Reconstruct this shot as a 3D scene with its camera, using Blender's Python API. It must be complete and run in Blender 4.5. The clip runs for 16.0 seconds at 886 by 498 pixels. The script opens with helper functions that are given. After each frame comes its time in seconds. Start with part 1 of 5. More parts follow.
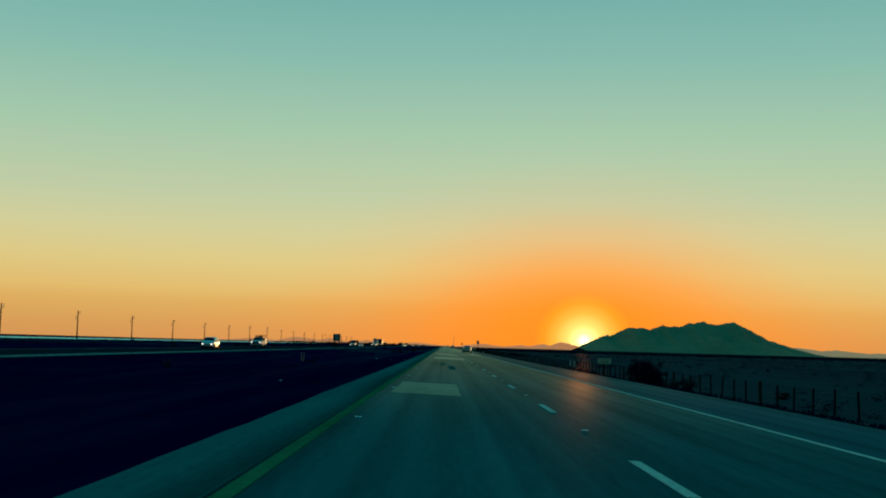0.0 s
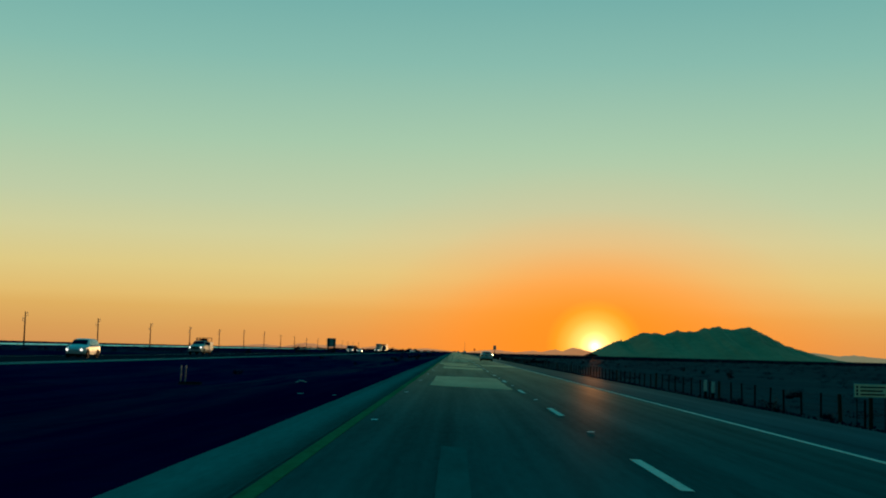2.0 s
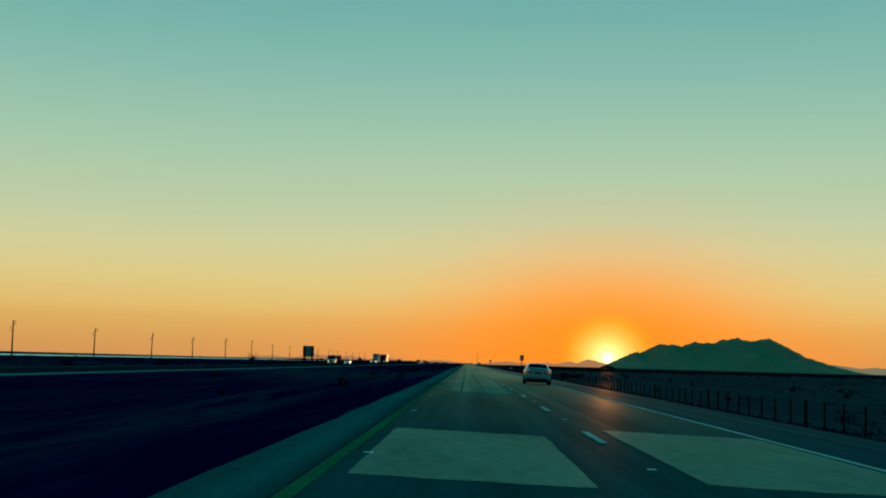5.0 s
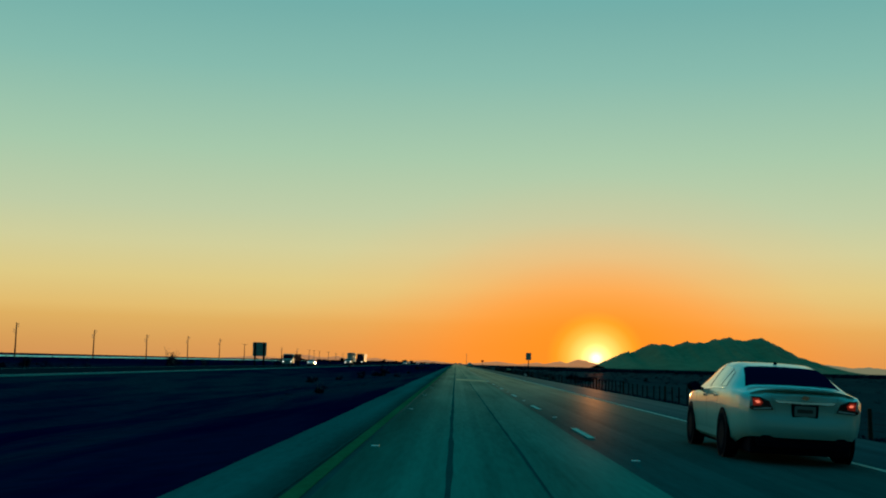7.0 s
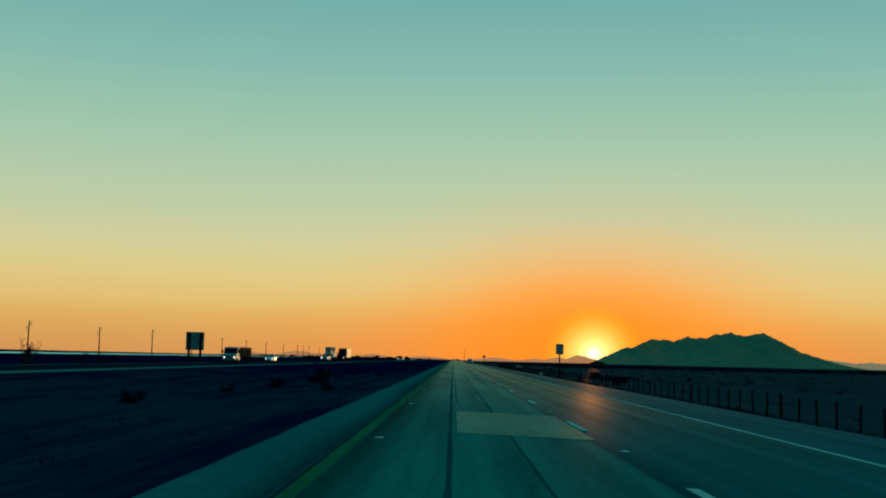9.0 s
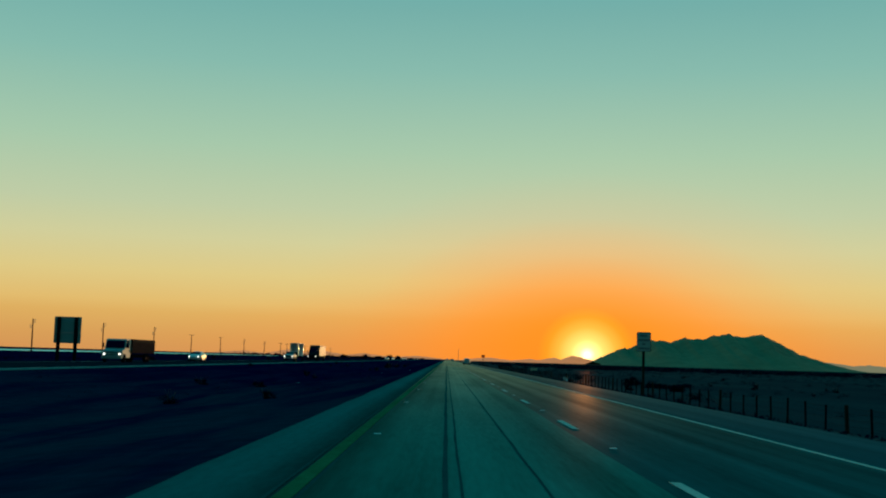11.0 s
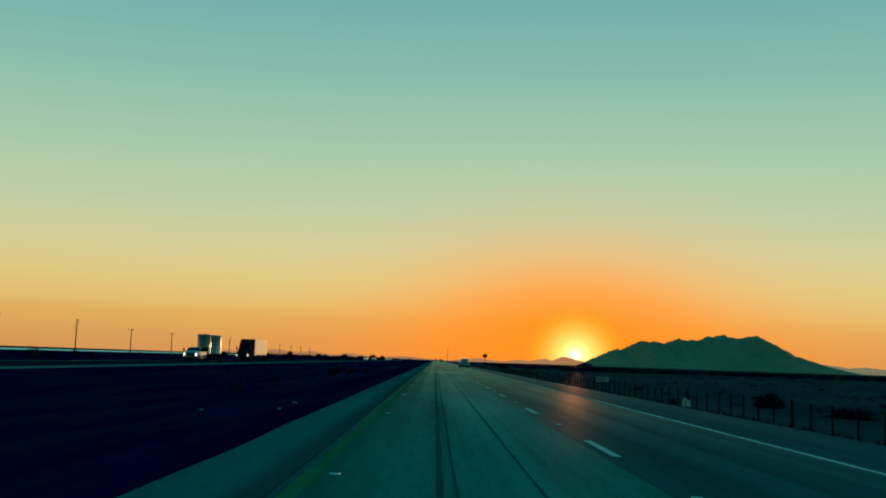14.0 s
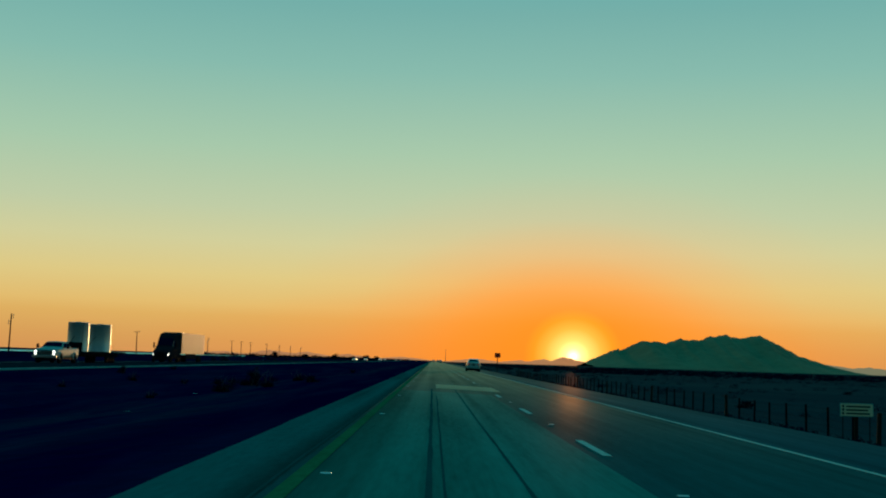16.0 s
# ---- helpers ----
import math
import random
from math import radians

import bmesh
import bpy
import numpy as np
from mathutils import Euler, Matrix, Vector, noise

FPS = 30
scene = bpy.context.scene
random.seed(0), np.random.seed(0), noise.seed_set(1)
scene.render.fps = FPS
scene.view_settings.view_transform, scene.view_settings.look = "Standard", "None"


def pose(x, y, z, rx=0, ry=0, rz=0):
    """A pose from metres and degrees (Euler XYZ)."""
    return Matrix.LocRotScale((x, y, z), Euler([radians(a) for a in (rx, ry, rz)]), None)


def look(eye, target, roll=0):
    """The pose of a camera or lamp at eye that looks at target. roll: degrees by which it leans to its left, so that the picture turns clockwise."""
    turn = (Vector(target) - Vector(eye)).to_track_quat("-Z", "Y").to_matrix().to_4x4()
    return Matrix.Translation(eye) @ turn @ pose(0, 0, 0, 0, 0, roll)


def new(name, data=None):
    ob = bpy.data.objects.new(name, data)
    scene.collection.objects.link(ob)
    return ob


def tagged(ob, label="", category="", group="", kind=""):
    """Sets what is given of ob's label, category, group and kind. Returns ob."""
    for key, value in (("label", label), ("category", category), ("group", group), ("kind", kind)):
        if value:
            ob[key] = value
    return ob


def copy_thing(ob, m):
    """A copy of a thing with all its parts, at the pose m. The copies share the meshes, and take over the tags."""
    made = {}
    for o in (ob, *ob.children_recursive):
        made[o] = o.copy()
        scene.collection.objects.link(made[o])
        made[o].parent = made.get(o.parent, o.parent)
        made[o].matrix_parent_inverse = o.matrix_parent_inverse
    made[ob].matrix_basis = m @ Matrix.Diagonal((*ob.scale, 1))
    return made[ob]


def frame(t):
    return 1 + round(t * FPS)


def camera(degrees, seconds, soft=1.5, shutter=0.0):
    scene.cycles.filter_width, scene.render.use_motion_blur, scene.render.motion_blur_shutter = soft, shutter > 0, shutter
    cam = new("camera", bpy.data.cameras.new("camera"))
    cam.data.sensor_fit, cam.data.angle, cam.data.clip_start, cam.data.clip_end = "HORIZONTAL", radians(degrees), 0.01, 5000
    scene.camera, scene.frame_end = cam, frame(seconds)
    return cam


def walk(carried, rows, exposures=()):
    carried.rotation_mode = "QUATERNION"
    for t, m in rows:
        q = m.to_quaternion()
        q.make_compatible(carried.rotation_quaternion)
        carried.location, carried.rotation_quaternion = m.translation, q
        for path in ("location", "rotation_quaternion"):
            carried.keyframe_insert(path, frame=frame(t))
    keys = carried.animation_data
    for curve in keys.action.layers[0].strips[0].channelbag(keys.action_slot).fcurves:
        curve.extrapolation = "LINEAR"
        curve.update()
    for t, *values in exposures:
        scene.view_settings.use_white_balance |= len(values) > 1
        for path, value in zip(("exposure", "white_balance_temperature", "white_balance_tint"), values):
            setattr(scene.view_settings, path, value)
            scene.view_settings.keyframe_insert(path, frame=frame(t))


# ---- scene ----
# ---- camera and its walk ----
EYE_Z = 1.227
cam = camera(42.8, 16.0, soft=2.0)
# seconds, across, along, tilt up, lean, yaw
PATH = [
    (0, -2.15, 0.0, 4.88, -1.56, 0.03),
    (0.5, -2.15, 15.1, 4.90, -1.50, 0.21),
    (1, -2.16, 30.1, 4.96, -1.44, 0.36),
    (1.5, -2.17, 45.1, 5.06, -1.39, 0.44),
    (2, -2.17, 60.1, 5.16, -1.43, 0.57),
    (2.5, -2.18, 75.0, 5.31, -1.49, 0.80),
    (3, -2.19, 90.0, 5.42, -1.54, 1.06),
    (3.5, -2.20, 104.9, 5.49, -1.58, 1.24),
    (4, -2.20, 119.8, 5.59, -1.59, 1.33),
    (6.5, -2.36, 194.5, 5.78, -1.40, 0.74),
    (7, -2.38, 209.4, 5.76, -1.42, 0.62),
    (7.5, -2.37, 224.4, 5.71, -1.39, 0.56),
    (8, -2.36, 239.4, 5.69, -1.35, 0.51),
    (8.5, -2.38, 254.4, 5.64, -1.32, 0.52),
    (9, -2.40, 269.5, 5.56, -1.33, 0.50),
    (11.5, -2.44, 344.9, 5.56, -1.78, 0.08),
    (12, -2.44, 360.1, 5.55, -1.85, -0.01),
    (12.5, -2.45, 375.3, 5.56, -1.91, -0.12),
    (13, -2.47, 390.5, 5.56, -1.95, -0.27),
    (13.5, -2.48, 405.7, 5.58, -1.95, -0.35),
    (14, -2.50, 420.9, 5.60, -1.91, -0.40),
    (14.5, -2.52, 436.1, 5.60, -1.91, -0.44),
    (15, -2.46, 451.3, 5.63, -1.88, -0.49),
    (15.5, -2.44, 466.5, 5.65, -1.85, -0.51),
    (16, -2.42, 481.7, 5.64, -1.81, -0.51),
]
walk(cam, [(t, pose(x, y, EYE_Z, 90 + tilt, lean, yaw)) for t, x, y, tilt, lean, yaw in PATH])

# ---- sky, sun ----
SUN_AZ, SUN_EL = 7.05, 0.42          # degrees right of the road's heading, above the horizon
az, el = radians(SUN_AZ), radians(SUN_EL)
SUN_DIR = Vector((math.sin(az) * math.cos(el), math.cos(az) * math.cos(el), math.sin(el)))


def srgb(r, g, b):
    f = lambda c: (c / 255 / 12.92) if c <= 10 else ((c / 255 + 0.055) / 1.055) ** 2.4
    return (f(r), f(g), f(b), 1.0)


class Nodes:
    """A short way to write node trees."""

    def __init__(self, tree):
        self.tree = tree
        tree.nodes.clear()

    def add(self, kind):
        return self.tree.nodes.new(kind)

    def link(self, a, b):
        self.tree.links.new(a, b)

    def math(self, op, a, b=None, clamp=False):
        n = self.tree.nodes.new("ShaderNodeMath")
        n.operation, n.use_clamp = op, clamp
        for i, v in enumerate((a, b)):
            if v is None:
                continue
            if isinstance(v, (int, float)):
                n.inputs[i].default_value = v
            else:
                self.link(v, n.inputs[i])
        return n.outputs[0]

    def ramp(self, fac, stops, mode="LINEAR"):
        n = self.tree.nodes.new("ShaderNodeValToRGB")
        n.color_ramp.interpolation = mode
        e = n.color_ramp.elements
        while len(e) < len(stops):
            e.new(0.5)
        for el_, (p, c) in zip(e, stops):
            el_.position = p
            el_.color = c if len(c) == 4 else (*c, 1)
        self.link(fac, n.inputs[0])
        return n.outputs[0]

    def mix(self, fac, a, b, mode="MIX"):
        n = self.tree.nodes.new("ShaderNodeMix")
        n.data_type, n.blend_type = "RGBA", mode
        for i, v in ((0, fac), (6, a), (7, b)):
            if isinstance(v, (int, float)):
                n.inputs[i].default_value = v
            elif isinstance(v, tuple):
                n.inputs[i].default_value = v if len(v) == 4 else (*v, 1)
            else:
                self.link(v, n.inputs[i])
        return n.outputs[2]

    def noise(self, vec, scale, detail=4, rough=0.55):
        n = self.tree.nodes.new("ShaderNodeTexNoise")
        n.inputs["Scale"].default_value, n.inputs["Detail"].default_value = scale, detail
        n.inputs["Roughness"].default_value = rough
        if vec is not None:
            self.link(vec, n.inputs["Vector"])
        return n.outputs["Fac"]

    def scaled(self, vec, sx, sy, sz):
        n = self.tree.nodes.new("ShaderNodeMapping")
        n.inputs["Scale"].default_value = (sx, sy, sz)
        self.link(vec, n.inputs["Vector"])
        return n.outputs[0]


world = bpy.data.worlds.new("dusk")
scene.world = world
world.use_nodes = True
N = Nodes(world.node_tree)
co = N.add("ShaderNodeTexCoord").outputs["Generated"]
sep = N.add("ShaderNodeSeparateXYZ")
N.link(co, sep.inputs[0])
height = N.math("MULTIPLY", sep.outputs["Z"], 2.0)
grad = N.ramp(height, [
    (0.0, srgb(211, 149, 86)), (0.026, srgb(214, 157, 88)), (0.066, srgb(220, 173, 96)), (0.086, srgb(224, 186, 110)),
    (0.136, srgb(220, 200, 132)), (0.196, srgb(207, 205, 154)), (0.256, srgb(189, 203, 165)), (0.36, srgb(164, 199, 170)),
    (0.50, srgb(132, 185, 172)), (0.60, srgb(114, 174, 168)), (0.75, (0.08, 0.38, 0.40)), (1.0, (0.0, 0.42, 0.52))])
east = N.ramp(N.math("ADD", N.math("MULTIPLY", sep.outputs["Y"], 0.5), 0.5), [(0.25, (0.10, 0.2, 0.24)), (0.5, (0.7, 0.85, 0.9)), (0.75, (1, 1, 1))])
grad = N.mix(1.0, grad, east, "MULTIPLY")
# the glow around the sun, flatter than it is wide
off = N.add("ShaderNodeVectorMath")
off.operation = "SUBTRACT"
N.link(co, off.inputs[0])
off.inputs[1].default_value = SUN_DIR
wide = N.add("ShaderNodeVectorMath")
wide.operation = "LENGTH"
N.link(N.scaled(off.outputs[0], 1.0, 1.0, 1.75), wide.inputs[0])
halo = N.ramp(N.math("MULTIPLY", wide.outputs["Value"], 3.6), [
    (0.0, (1, 1, 1)), (0.2, (0.93, 0.93, 0.93)), (0.38, (0.66, 0.66, 0.66)), (0.55, (0.32, 0.32, 0.32)), (0.75, (0.09, 0.09, 0.09)), (1.0, (0, 0, 0))])
low = N.add("ShaderNodeVectorMath")
low.operation = "LENGTH"
N.link(N.scaled(off.outputs[0], 1.0, 1.0, 6.5), low.inputs[0])
band = N.ramp(N.math("MULTIPLY", low.outputs["Value"], 2.6), [(0.0, (0.75, 0.75, 0.75)), (0.3, (0.5, 0.5, 0.5)), (0.65, (0.17, 0.17, 0.17)), (1.0, (0, 0, 0))])
sky = N.mix(halo, grad, srgb(255, 143, 30))
sky = N.mix(band, sky, srgb(248, 134, 38))
near = N.add("ShaderNodeVectorMath")
near.operation = "LENGTH"
N.link(N.scaled(off.outputs[0], 1.0, 1.0, 1.05), near.inputs[0])
core = N.ramp(N.math("MULTIPLY", near.outputs["Value"], 23.0), [
    (0.0, (3.4, 3.0, 1.7)), (0.07, (2.4, 2.0, 0.9)), (0.16, (1.1, 1.0, 0.4)), (0.34, (0.45, 0.55, 0.16)), (0.58, (0.12, 0.24, 0.04)), (0.8, (0.015, 0.07, 0.0)), (1.0, (0, 0, 0))])
sky = N.mix(1.0, sky, core, "ADD")
air = N.add("ShaderNodeTexSky")
air.sky_type, air.sun_disc = "NISHITA", False
air.sun_elevation, air.sun_rotation = radians(2.0), az
bg_air, bg_sky, both = N.add("ShaderNodeBackground"), N.add("ShaderNodeBackground"), N.add("ShaderNodeAddShader")
N.link(air.outputs[0], bg_air.inputs[0])
bg_air.inputs[1].default_value = 0.003
N.link(sky, bg_sky.inputs[0])
bg_sky.inputs[1].default_value = 1.0
N.link(bg_air.outputs[0], both.inputs[0])
N.link(bg_sky.outputs[0], both.inputs[1])
out = N.add("ShaderNodeOutputWorld")
N.link(both.outputs[0], out.inputs[0])

lamp = bpy.data.lights.new("sun", "SUN")
lamp.energy, lamp.angle, lamp.color = 2.0, radians(0.6), (1.0, 0.55, 0.22)
sun = new("sun", lamp)
sun.matrix_world = look((0, 0, 50), Vector((0, 0, 50)) - SUN_DIR)

# ---- materials ----
MATS = {}
EDGE_L, EDGE_R = -4.65, 6.6        # edges of the carriageway


def surface(name, base, rough=0.7, metal=0.0, vary=0.25, grain=8.0, large=0.4, bump=0.0, stretch=(1, 1, 1), emit=None, spec=0.5, per_object=0.0, coat=0.0, gloss=None, tracks=0.0, grime=None, pale_runs=None, fade=None):
    """A plain procedural surface with variation at two scales."""
    m = bpy.data.materials.new(name)
    m.use_nodes = True
    n = Nodes(m.node_tree)
    o = n.add("ShaderNodeOutputMaterial")
    b = n.add("ShaderNodeBsdfPrincipled")
    n.link(b.outputs[0], o.inputs[0])
    vec = n.scaled(n.add("ShaderNodeTexCoord").outputs["Object"], *stretch)
    fine, broad = n.noise(vec, grain, 5), n.noise(vec, large, 3)
    k = n.math("ADD", n.math("MULTIPLY", n.math("SUBTRACT", fine, 0.5), vary * 2), n.math("MULTIPLY", n.math("SUBTRACT", broad, 0.5), vary * 2))
    if per_object:
        info = n.add("ShaderNodeObjectInfo")
        k = n.math("ADD", k, n.math("MULTIPLY", n.math("SUBTRACT", info.outputs["Random"], 0.5), per_object))
    if tracks:                      # long streaks worn along the lanes
        lanes = n.noise(n.scaled(n.add("ShaderNodeTexCoord").outputs["Object"], 1.5, 0.004, 1.0), 1.0, 3, 0.6)
        stains = n.noise(n.scaled(n.add("ShaderNodeTexCoord").outputs["Object"], 0.7, 0.07, 1.0), 1.0, 4, 0.6)
        worn = n.math("ADD", n.math("MULTIPLY", n.math("SUBTRACT", lanes, 0.5), tracks * 2.4), n.math("MULTIPLY", n.math("SUBTRACT", stains, 0.5), tracks * 1.4))
        k = n.math("ADD", k, worn)
    k = n.math("ADD", k, 1.0)
    if pale_runs:                        # paler stretches along the road
        along = n.add("ShaderNodeSeparateXYZ")
        n.link(n.add("ShaderNodeTexCoord").outputs["Object"], along.inputs[0])
        k = n.math("MULTIPLY", k, n.math("MULTIPLY", n.ramp(n.math("MULTIPLY", along.outputs["Y"], 0.001), [(p / 1000, (v / 2,) * 3) for p, v in pale_runs]), 2.0))
    if grime:                       # oily dirt that gathers across the width of the inner shoulder, unevenly along it
        at = n.add("ShaderNodeSeparateXYZ")
        obj = n.add("ShaderNodeTexCoord").outputs["Object"]
        n.link(obj, at.inputs[0])
        wander = n.math("MULTIPLY", n.math("SUBTRACT", n.noise(n.scaled(obj, 0.6, 0.05, 1.0), 1.0, 3, 0.6), 0.5), 0.5)
        across = n.math("ADD", n.math("ADD", at.outputs["X"], -EDGE_L), wander)
        k = n.math("MULTIPLY", k, n.ramp(n.math("MULTIPLY", across, 1.05), [(p, (v / 2,) * 3) for p, v in grime]))
        k = n.math("MULTIPLY", k, 2.0)
    if fade:                        # worn thin towards one uneven edge
        at = n.add("ShaderNodeSeparateXYZ")
        obj = n.add("ShaderNodeTexCoord").outputs["Object"]
        n.link(obj, at.inputs[0])
        wander = n.math("MULTIPLY", n.math("SUBTRACT", n.noise(n.scaled(obj, 1.2, 0.12, 1.0), 1.0, 4, 0.6), 0.5), 0.5)
        across = n.math("ADD", n.math("ADD", at.outputs["X"], -fade[0]), wander)
        k = n.math("MULTIPLY", k, n.ramp(n.math("MULTIPLY", across, 1.0 / fade[1]), [(0.0, (fade[2],) * 3), (1.0, (1, 1, 1))]))
    comb = n.add("ShaderNodeCombineColor")
    for i in range(3):
        n.link(k, comb.inputs[i])
    col = n.mix(1.0, (*base[:3], 1), comb.outputs[0], "MULTIPLY")
    n.link(col, b.inputs["Base Color"])
    b.inputs["Roughness"].default_value, b.inputs["Metallic"].default_value = rough, metal
    b.inputs["Specular IOR Level"].default_value = spec
    b.inputs["Coat Weight"].default_value = coat
    b.inputs["Coat Roughness"].default_value = 0.05
    if emit:
        b.inputs["Emission Color"].default_value = (*emit[:3], 1)
        b.inputs["Emission Strength"].default_value = emit[3]
    if bump:
        bp = n.add("ShaderNodeBump")
        bp.inputs["Strength"].default_value, bp.inputs["Distance"].default_value = bump, 0.05
        n.link(fine, bp.inputs["Height"])
        n.link(bp.outputs[0], b.inputs["Normal"])
    if gloss:                       # a thin polish: share, roughness, more at a grazing view
        g, mixed = n.add("ShaderNodeBsdfAnisotropic"), n.add("ShaderNodeMixShader")
        g.inputs["Roughness"].default_value = gloss[1]
        g.inputs["Color"].default_value = (1.0, 0.58, 0.30, 1) if tracks or bump else (0.75, 1.0, 0.9, 1)       # roads: the low sun's warm glare tinted into the gloss
        facing = n.add("ShaderNodeLayerWeight")
        n.link(n.math("ADD", n.math("MULTIPLY", n.math("POWER", facing.outputs["Facing"], gloss[3]), n.math("MULTIPLY", k, gloss[2])), gloss[0]), mixed.inputs[0])
        n.link(b.outputs[0], mixed.inputs[1])
        n.link(g.outputs[0], mixed.inputs[2])
        n.link(mixed.outputs[0], o.inputs[0])
    MATS[name] = m
    return m


PALE_RUNS = ((0, 1.3), (30, 1.35), (75, 1.0), (228, 1.0), (268, 1.5), (305, 1.4), (350, 1.15), (900, 1.2))     # metres along, paleness
surface("asphalt", (0.004, 0.065, 0.066), 0.9, vary=0.26, grain=14, large=0.25, bump=0.12, stretch=(1, 0.12, 1), spec=0.0, gloss=(0.001, 0.58, 0.42, 54.0), tracks=0.6, pale_runs=PALE_RUNS)
surface("old_concrete", (0.012, 0.155, 0.128), 0.9, vary=0.3, grain=12, large=0.5, bump=0.1, stretch=(1.4, 0.1, 1), spec=0.0, gloss=(0.001, 0.58, 0.42, 54.0), tracks=0.6, fade=(-3.5, 0.75, 0.5))
surface("shoulder", (0.006, 0.100, 0.098), 0.9, vary=0.3, grain=14, large=0.3, bump=0.12, stretch=(1, 0.15, 1), spec=0.0, tracks=0.5, grime=((0.0, 1.0), (0.30, 1.15), (0.5, 1.0), (0.72, 0.72), (0.86, 0.6), (0.94, 0.52), (1.0, 0.62)))
surface("outer_shoulder", (0.004, 0.060, 0.070), 0.9, vary=0.24, grain=14, large=0.3, bump=0.12, stretch=(1, 0.12, 1), spec=0.0, gloss=(0.0, 0.6, 0.14, 44.0), tracks=0.5, pale_runs=PALE_RUNS)
surface("pale_concrete", (0.035, 0.20, 0.19), 0.9, vary=0.16, grain=10, large=0.3, bump=0.1, stretch=(1, 0.15, 1), spec=0.0)
surface("patch", (0.30, 0.235, 0.165), 0.9, vary=0.35, grain=6, large=0.6, bump=0.1, stretch=(1, 0.3, 1), spec=0.0, gloss=(0.001, 0.56, 0.80, 56.0))
surface("worn_track", (0.008, 0.082, 0.080), 0.9, vary=0.35, grain=6, large=0.6, stretch=(1, 0.2, 1), spec=0.0)
surface("tar", (0.006, 0.066, 0.066), 0.95, vary=0.3, grain=10, spec=0.0)
surface("white_paint", (0.46, 0.42, 0.35), 0.85, vary=0.35, grain=20, large=1.0, stretch=(1, 0.3, 1), spec=0.0)
surface("yellow_paint", (0.014, 0.120, 0.056), 0.9, vary=0.4, grain=12, large=0.6, stretch=(1, 0.3, 1), spec=0.0)
surface("rock", (0.27, 0.165, 0.09), 0.95, vary=0.3, grain=0.03, large=0.006, spec=0.05)
# both far ranges emit a faint glow that stands in for haze
surface("far_haze_glow", (0.30, 0.28, 0.20), 0.95, vary=0.08, grain=0.02, large=0.004, spec=0.0, emit=(0.30, 0.20, 0.085, 0.6))
surface("low_haze_glow", (0.30, 0.26, 0.20), 0.95, vary=0.08, grain=0.02, large=0.004, spec=0.0, emit=(0.55, 0.19, 0.045, 0.75))
# greenish gloss added so the strip shines like sky on canal water
surface("glossy_strip", (0.74, 0.68, 0.50), 0.95, vary=0.2, grain=0.6, large=0.05, spec=0.0, gloss=(0.01, 0.42, 0.75, 22.0))
surface("old_wood", (0.03, 0.024, 0.02), 0.9, vary=0.4, grain=6, large=1, stretch=(4, 4, 0.4), spec=0.02)
surface("post_steel", (0.008, 0.009, 0.012), 0.8, vary=0.3, grain=12, spec=0.02)
surface("galvanised", (0.30, 0.32, 0.33), 0.45, metal=0.7, vary=0.2)
surface("dark_steel", (0.008, 0.010, 0.014), 0.8, vary=0.2, spec=0.0)
surface("sign_back", (0.22, 0.45, 0.42), 0.7, vary=0.15, spec=0.1)
surface("sign_white", (0.40, 0.55, 0.49), 0.6, vary=0.08, spec=0.1)
surface("sign_grey", (0.20, 0.24, 0.23), 0.6, vary=0.1, spec=0.1)
surface("dark_asphalt", (0.005, 0.016, 0.024), 0.9, vary=0.2, grain=10, large=0.3, stretch=(1, 0.12, 1), spec=0.0)
surface("sign_black", (0.03, 0.03, 0.03), 0.5, vary=0.1)
surface("sign_cream", (0.80, 0.78, 0.52), 0.6, vary=0.08, spec=0.1)
surface("glare_red", (0.75, 0.02, 0.02), 0.5, vary=0.08)
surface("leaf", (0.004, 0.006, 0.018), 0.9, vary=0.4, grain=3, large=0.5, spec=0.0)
surface("bark", (0.06, 0.05, 0.045), 0.9, vary=0.4, grain=10)
surface("reflector", (0.50, 0.54, 0.50), 0.6, vary=0.05, spec=0.1)
surface("plastic_film", (0.8, 0.82, 0.82), 0.4, vary=0.05)
surface("car_white", (0.25, 0.50, 0.46), 0.28, vary=0.03, grain=2, large=0.5, coat=0.6)
surface("car_silver", (0.40, 0.44, 0.45), 0.45, metal=0.2, vary=0.04, coat=0.15)
surface("truck_white", (0.22, 0.34, 0.32), 0.6, vary=0.08, grain=3, large=0.4, spec=0.15)
surface("truck_dark", (0.012, 0.014, 0.020), 0.8, vary=0.1, spec=0.0)
surface("trailer_white", (0.15, 0.095, 0.06), 0.6, vary=0.1, grain=2, large=0.3, spec=0.15)
surface("tank_steel", (0.38, 0.48, 0.49), 0.42, metal=0.55, vary=0.1, grain=3, large=0.5)
surface("load_brown", (0.08, 0.035, 0.028), 0.9, vary=0.3, grain=4, spec=0.0)
surface("rubber", (0.008, 0.009, 0.014), 0.9, vary=0.2, grain=20, spec=0.0)
surface("rim", (0.008, 0.010, 0.018), 0.8, spec=0.05, vary=0.1)
surface("rim_dark", (0.003, 0.004, 0.007), 0.7, vary=0.1, spec=0.05)
surface("chrome", (0.75, 0.77, 0.78), 0.12, metal=1.0, vary=0.02)
surface("black_trim", (0.004, 0.005, 0.012), 0.7, vary=0.1, spec=0.03)
surface("tint_glass", (0.002, 0.005, 0.030), 0.3, vary=0.02, spec=0.0)
surface("side_glass", (0.10, 0.16, 0.15), 0.05, vary=0.02, coat=1.0, spec=1.0)
surface("lamp_red_lens", (0.40, 0.03, 0.02), 0.2, vary=0.1, emit=(1.0, 0.05, 0.02, 0.10), coat=0.5)
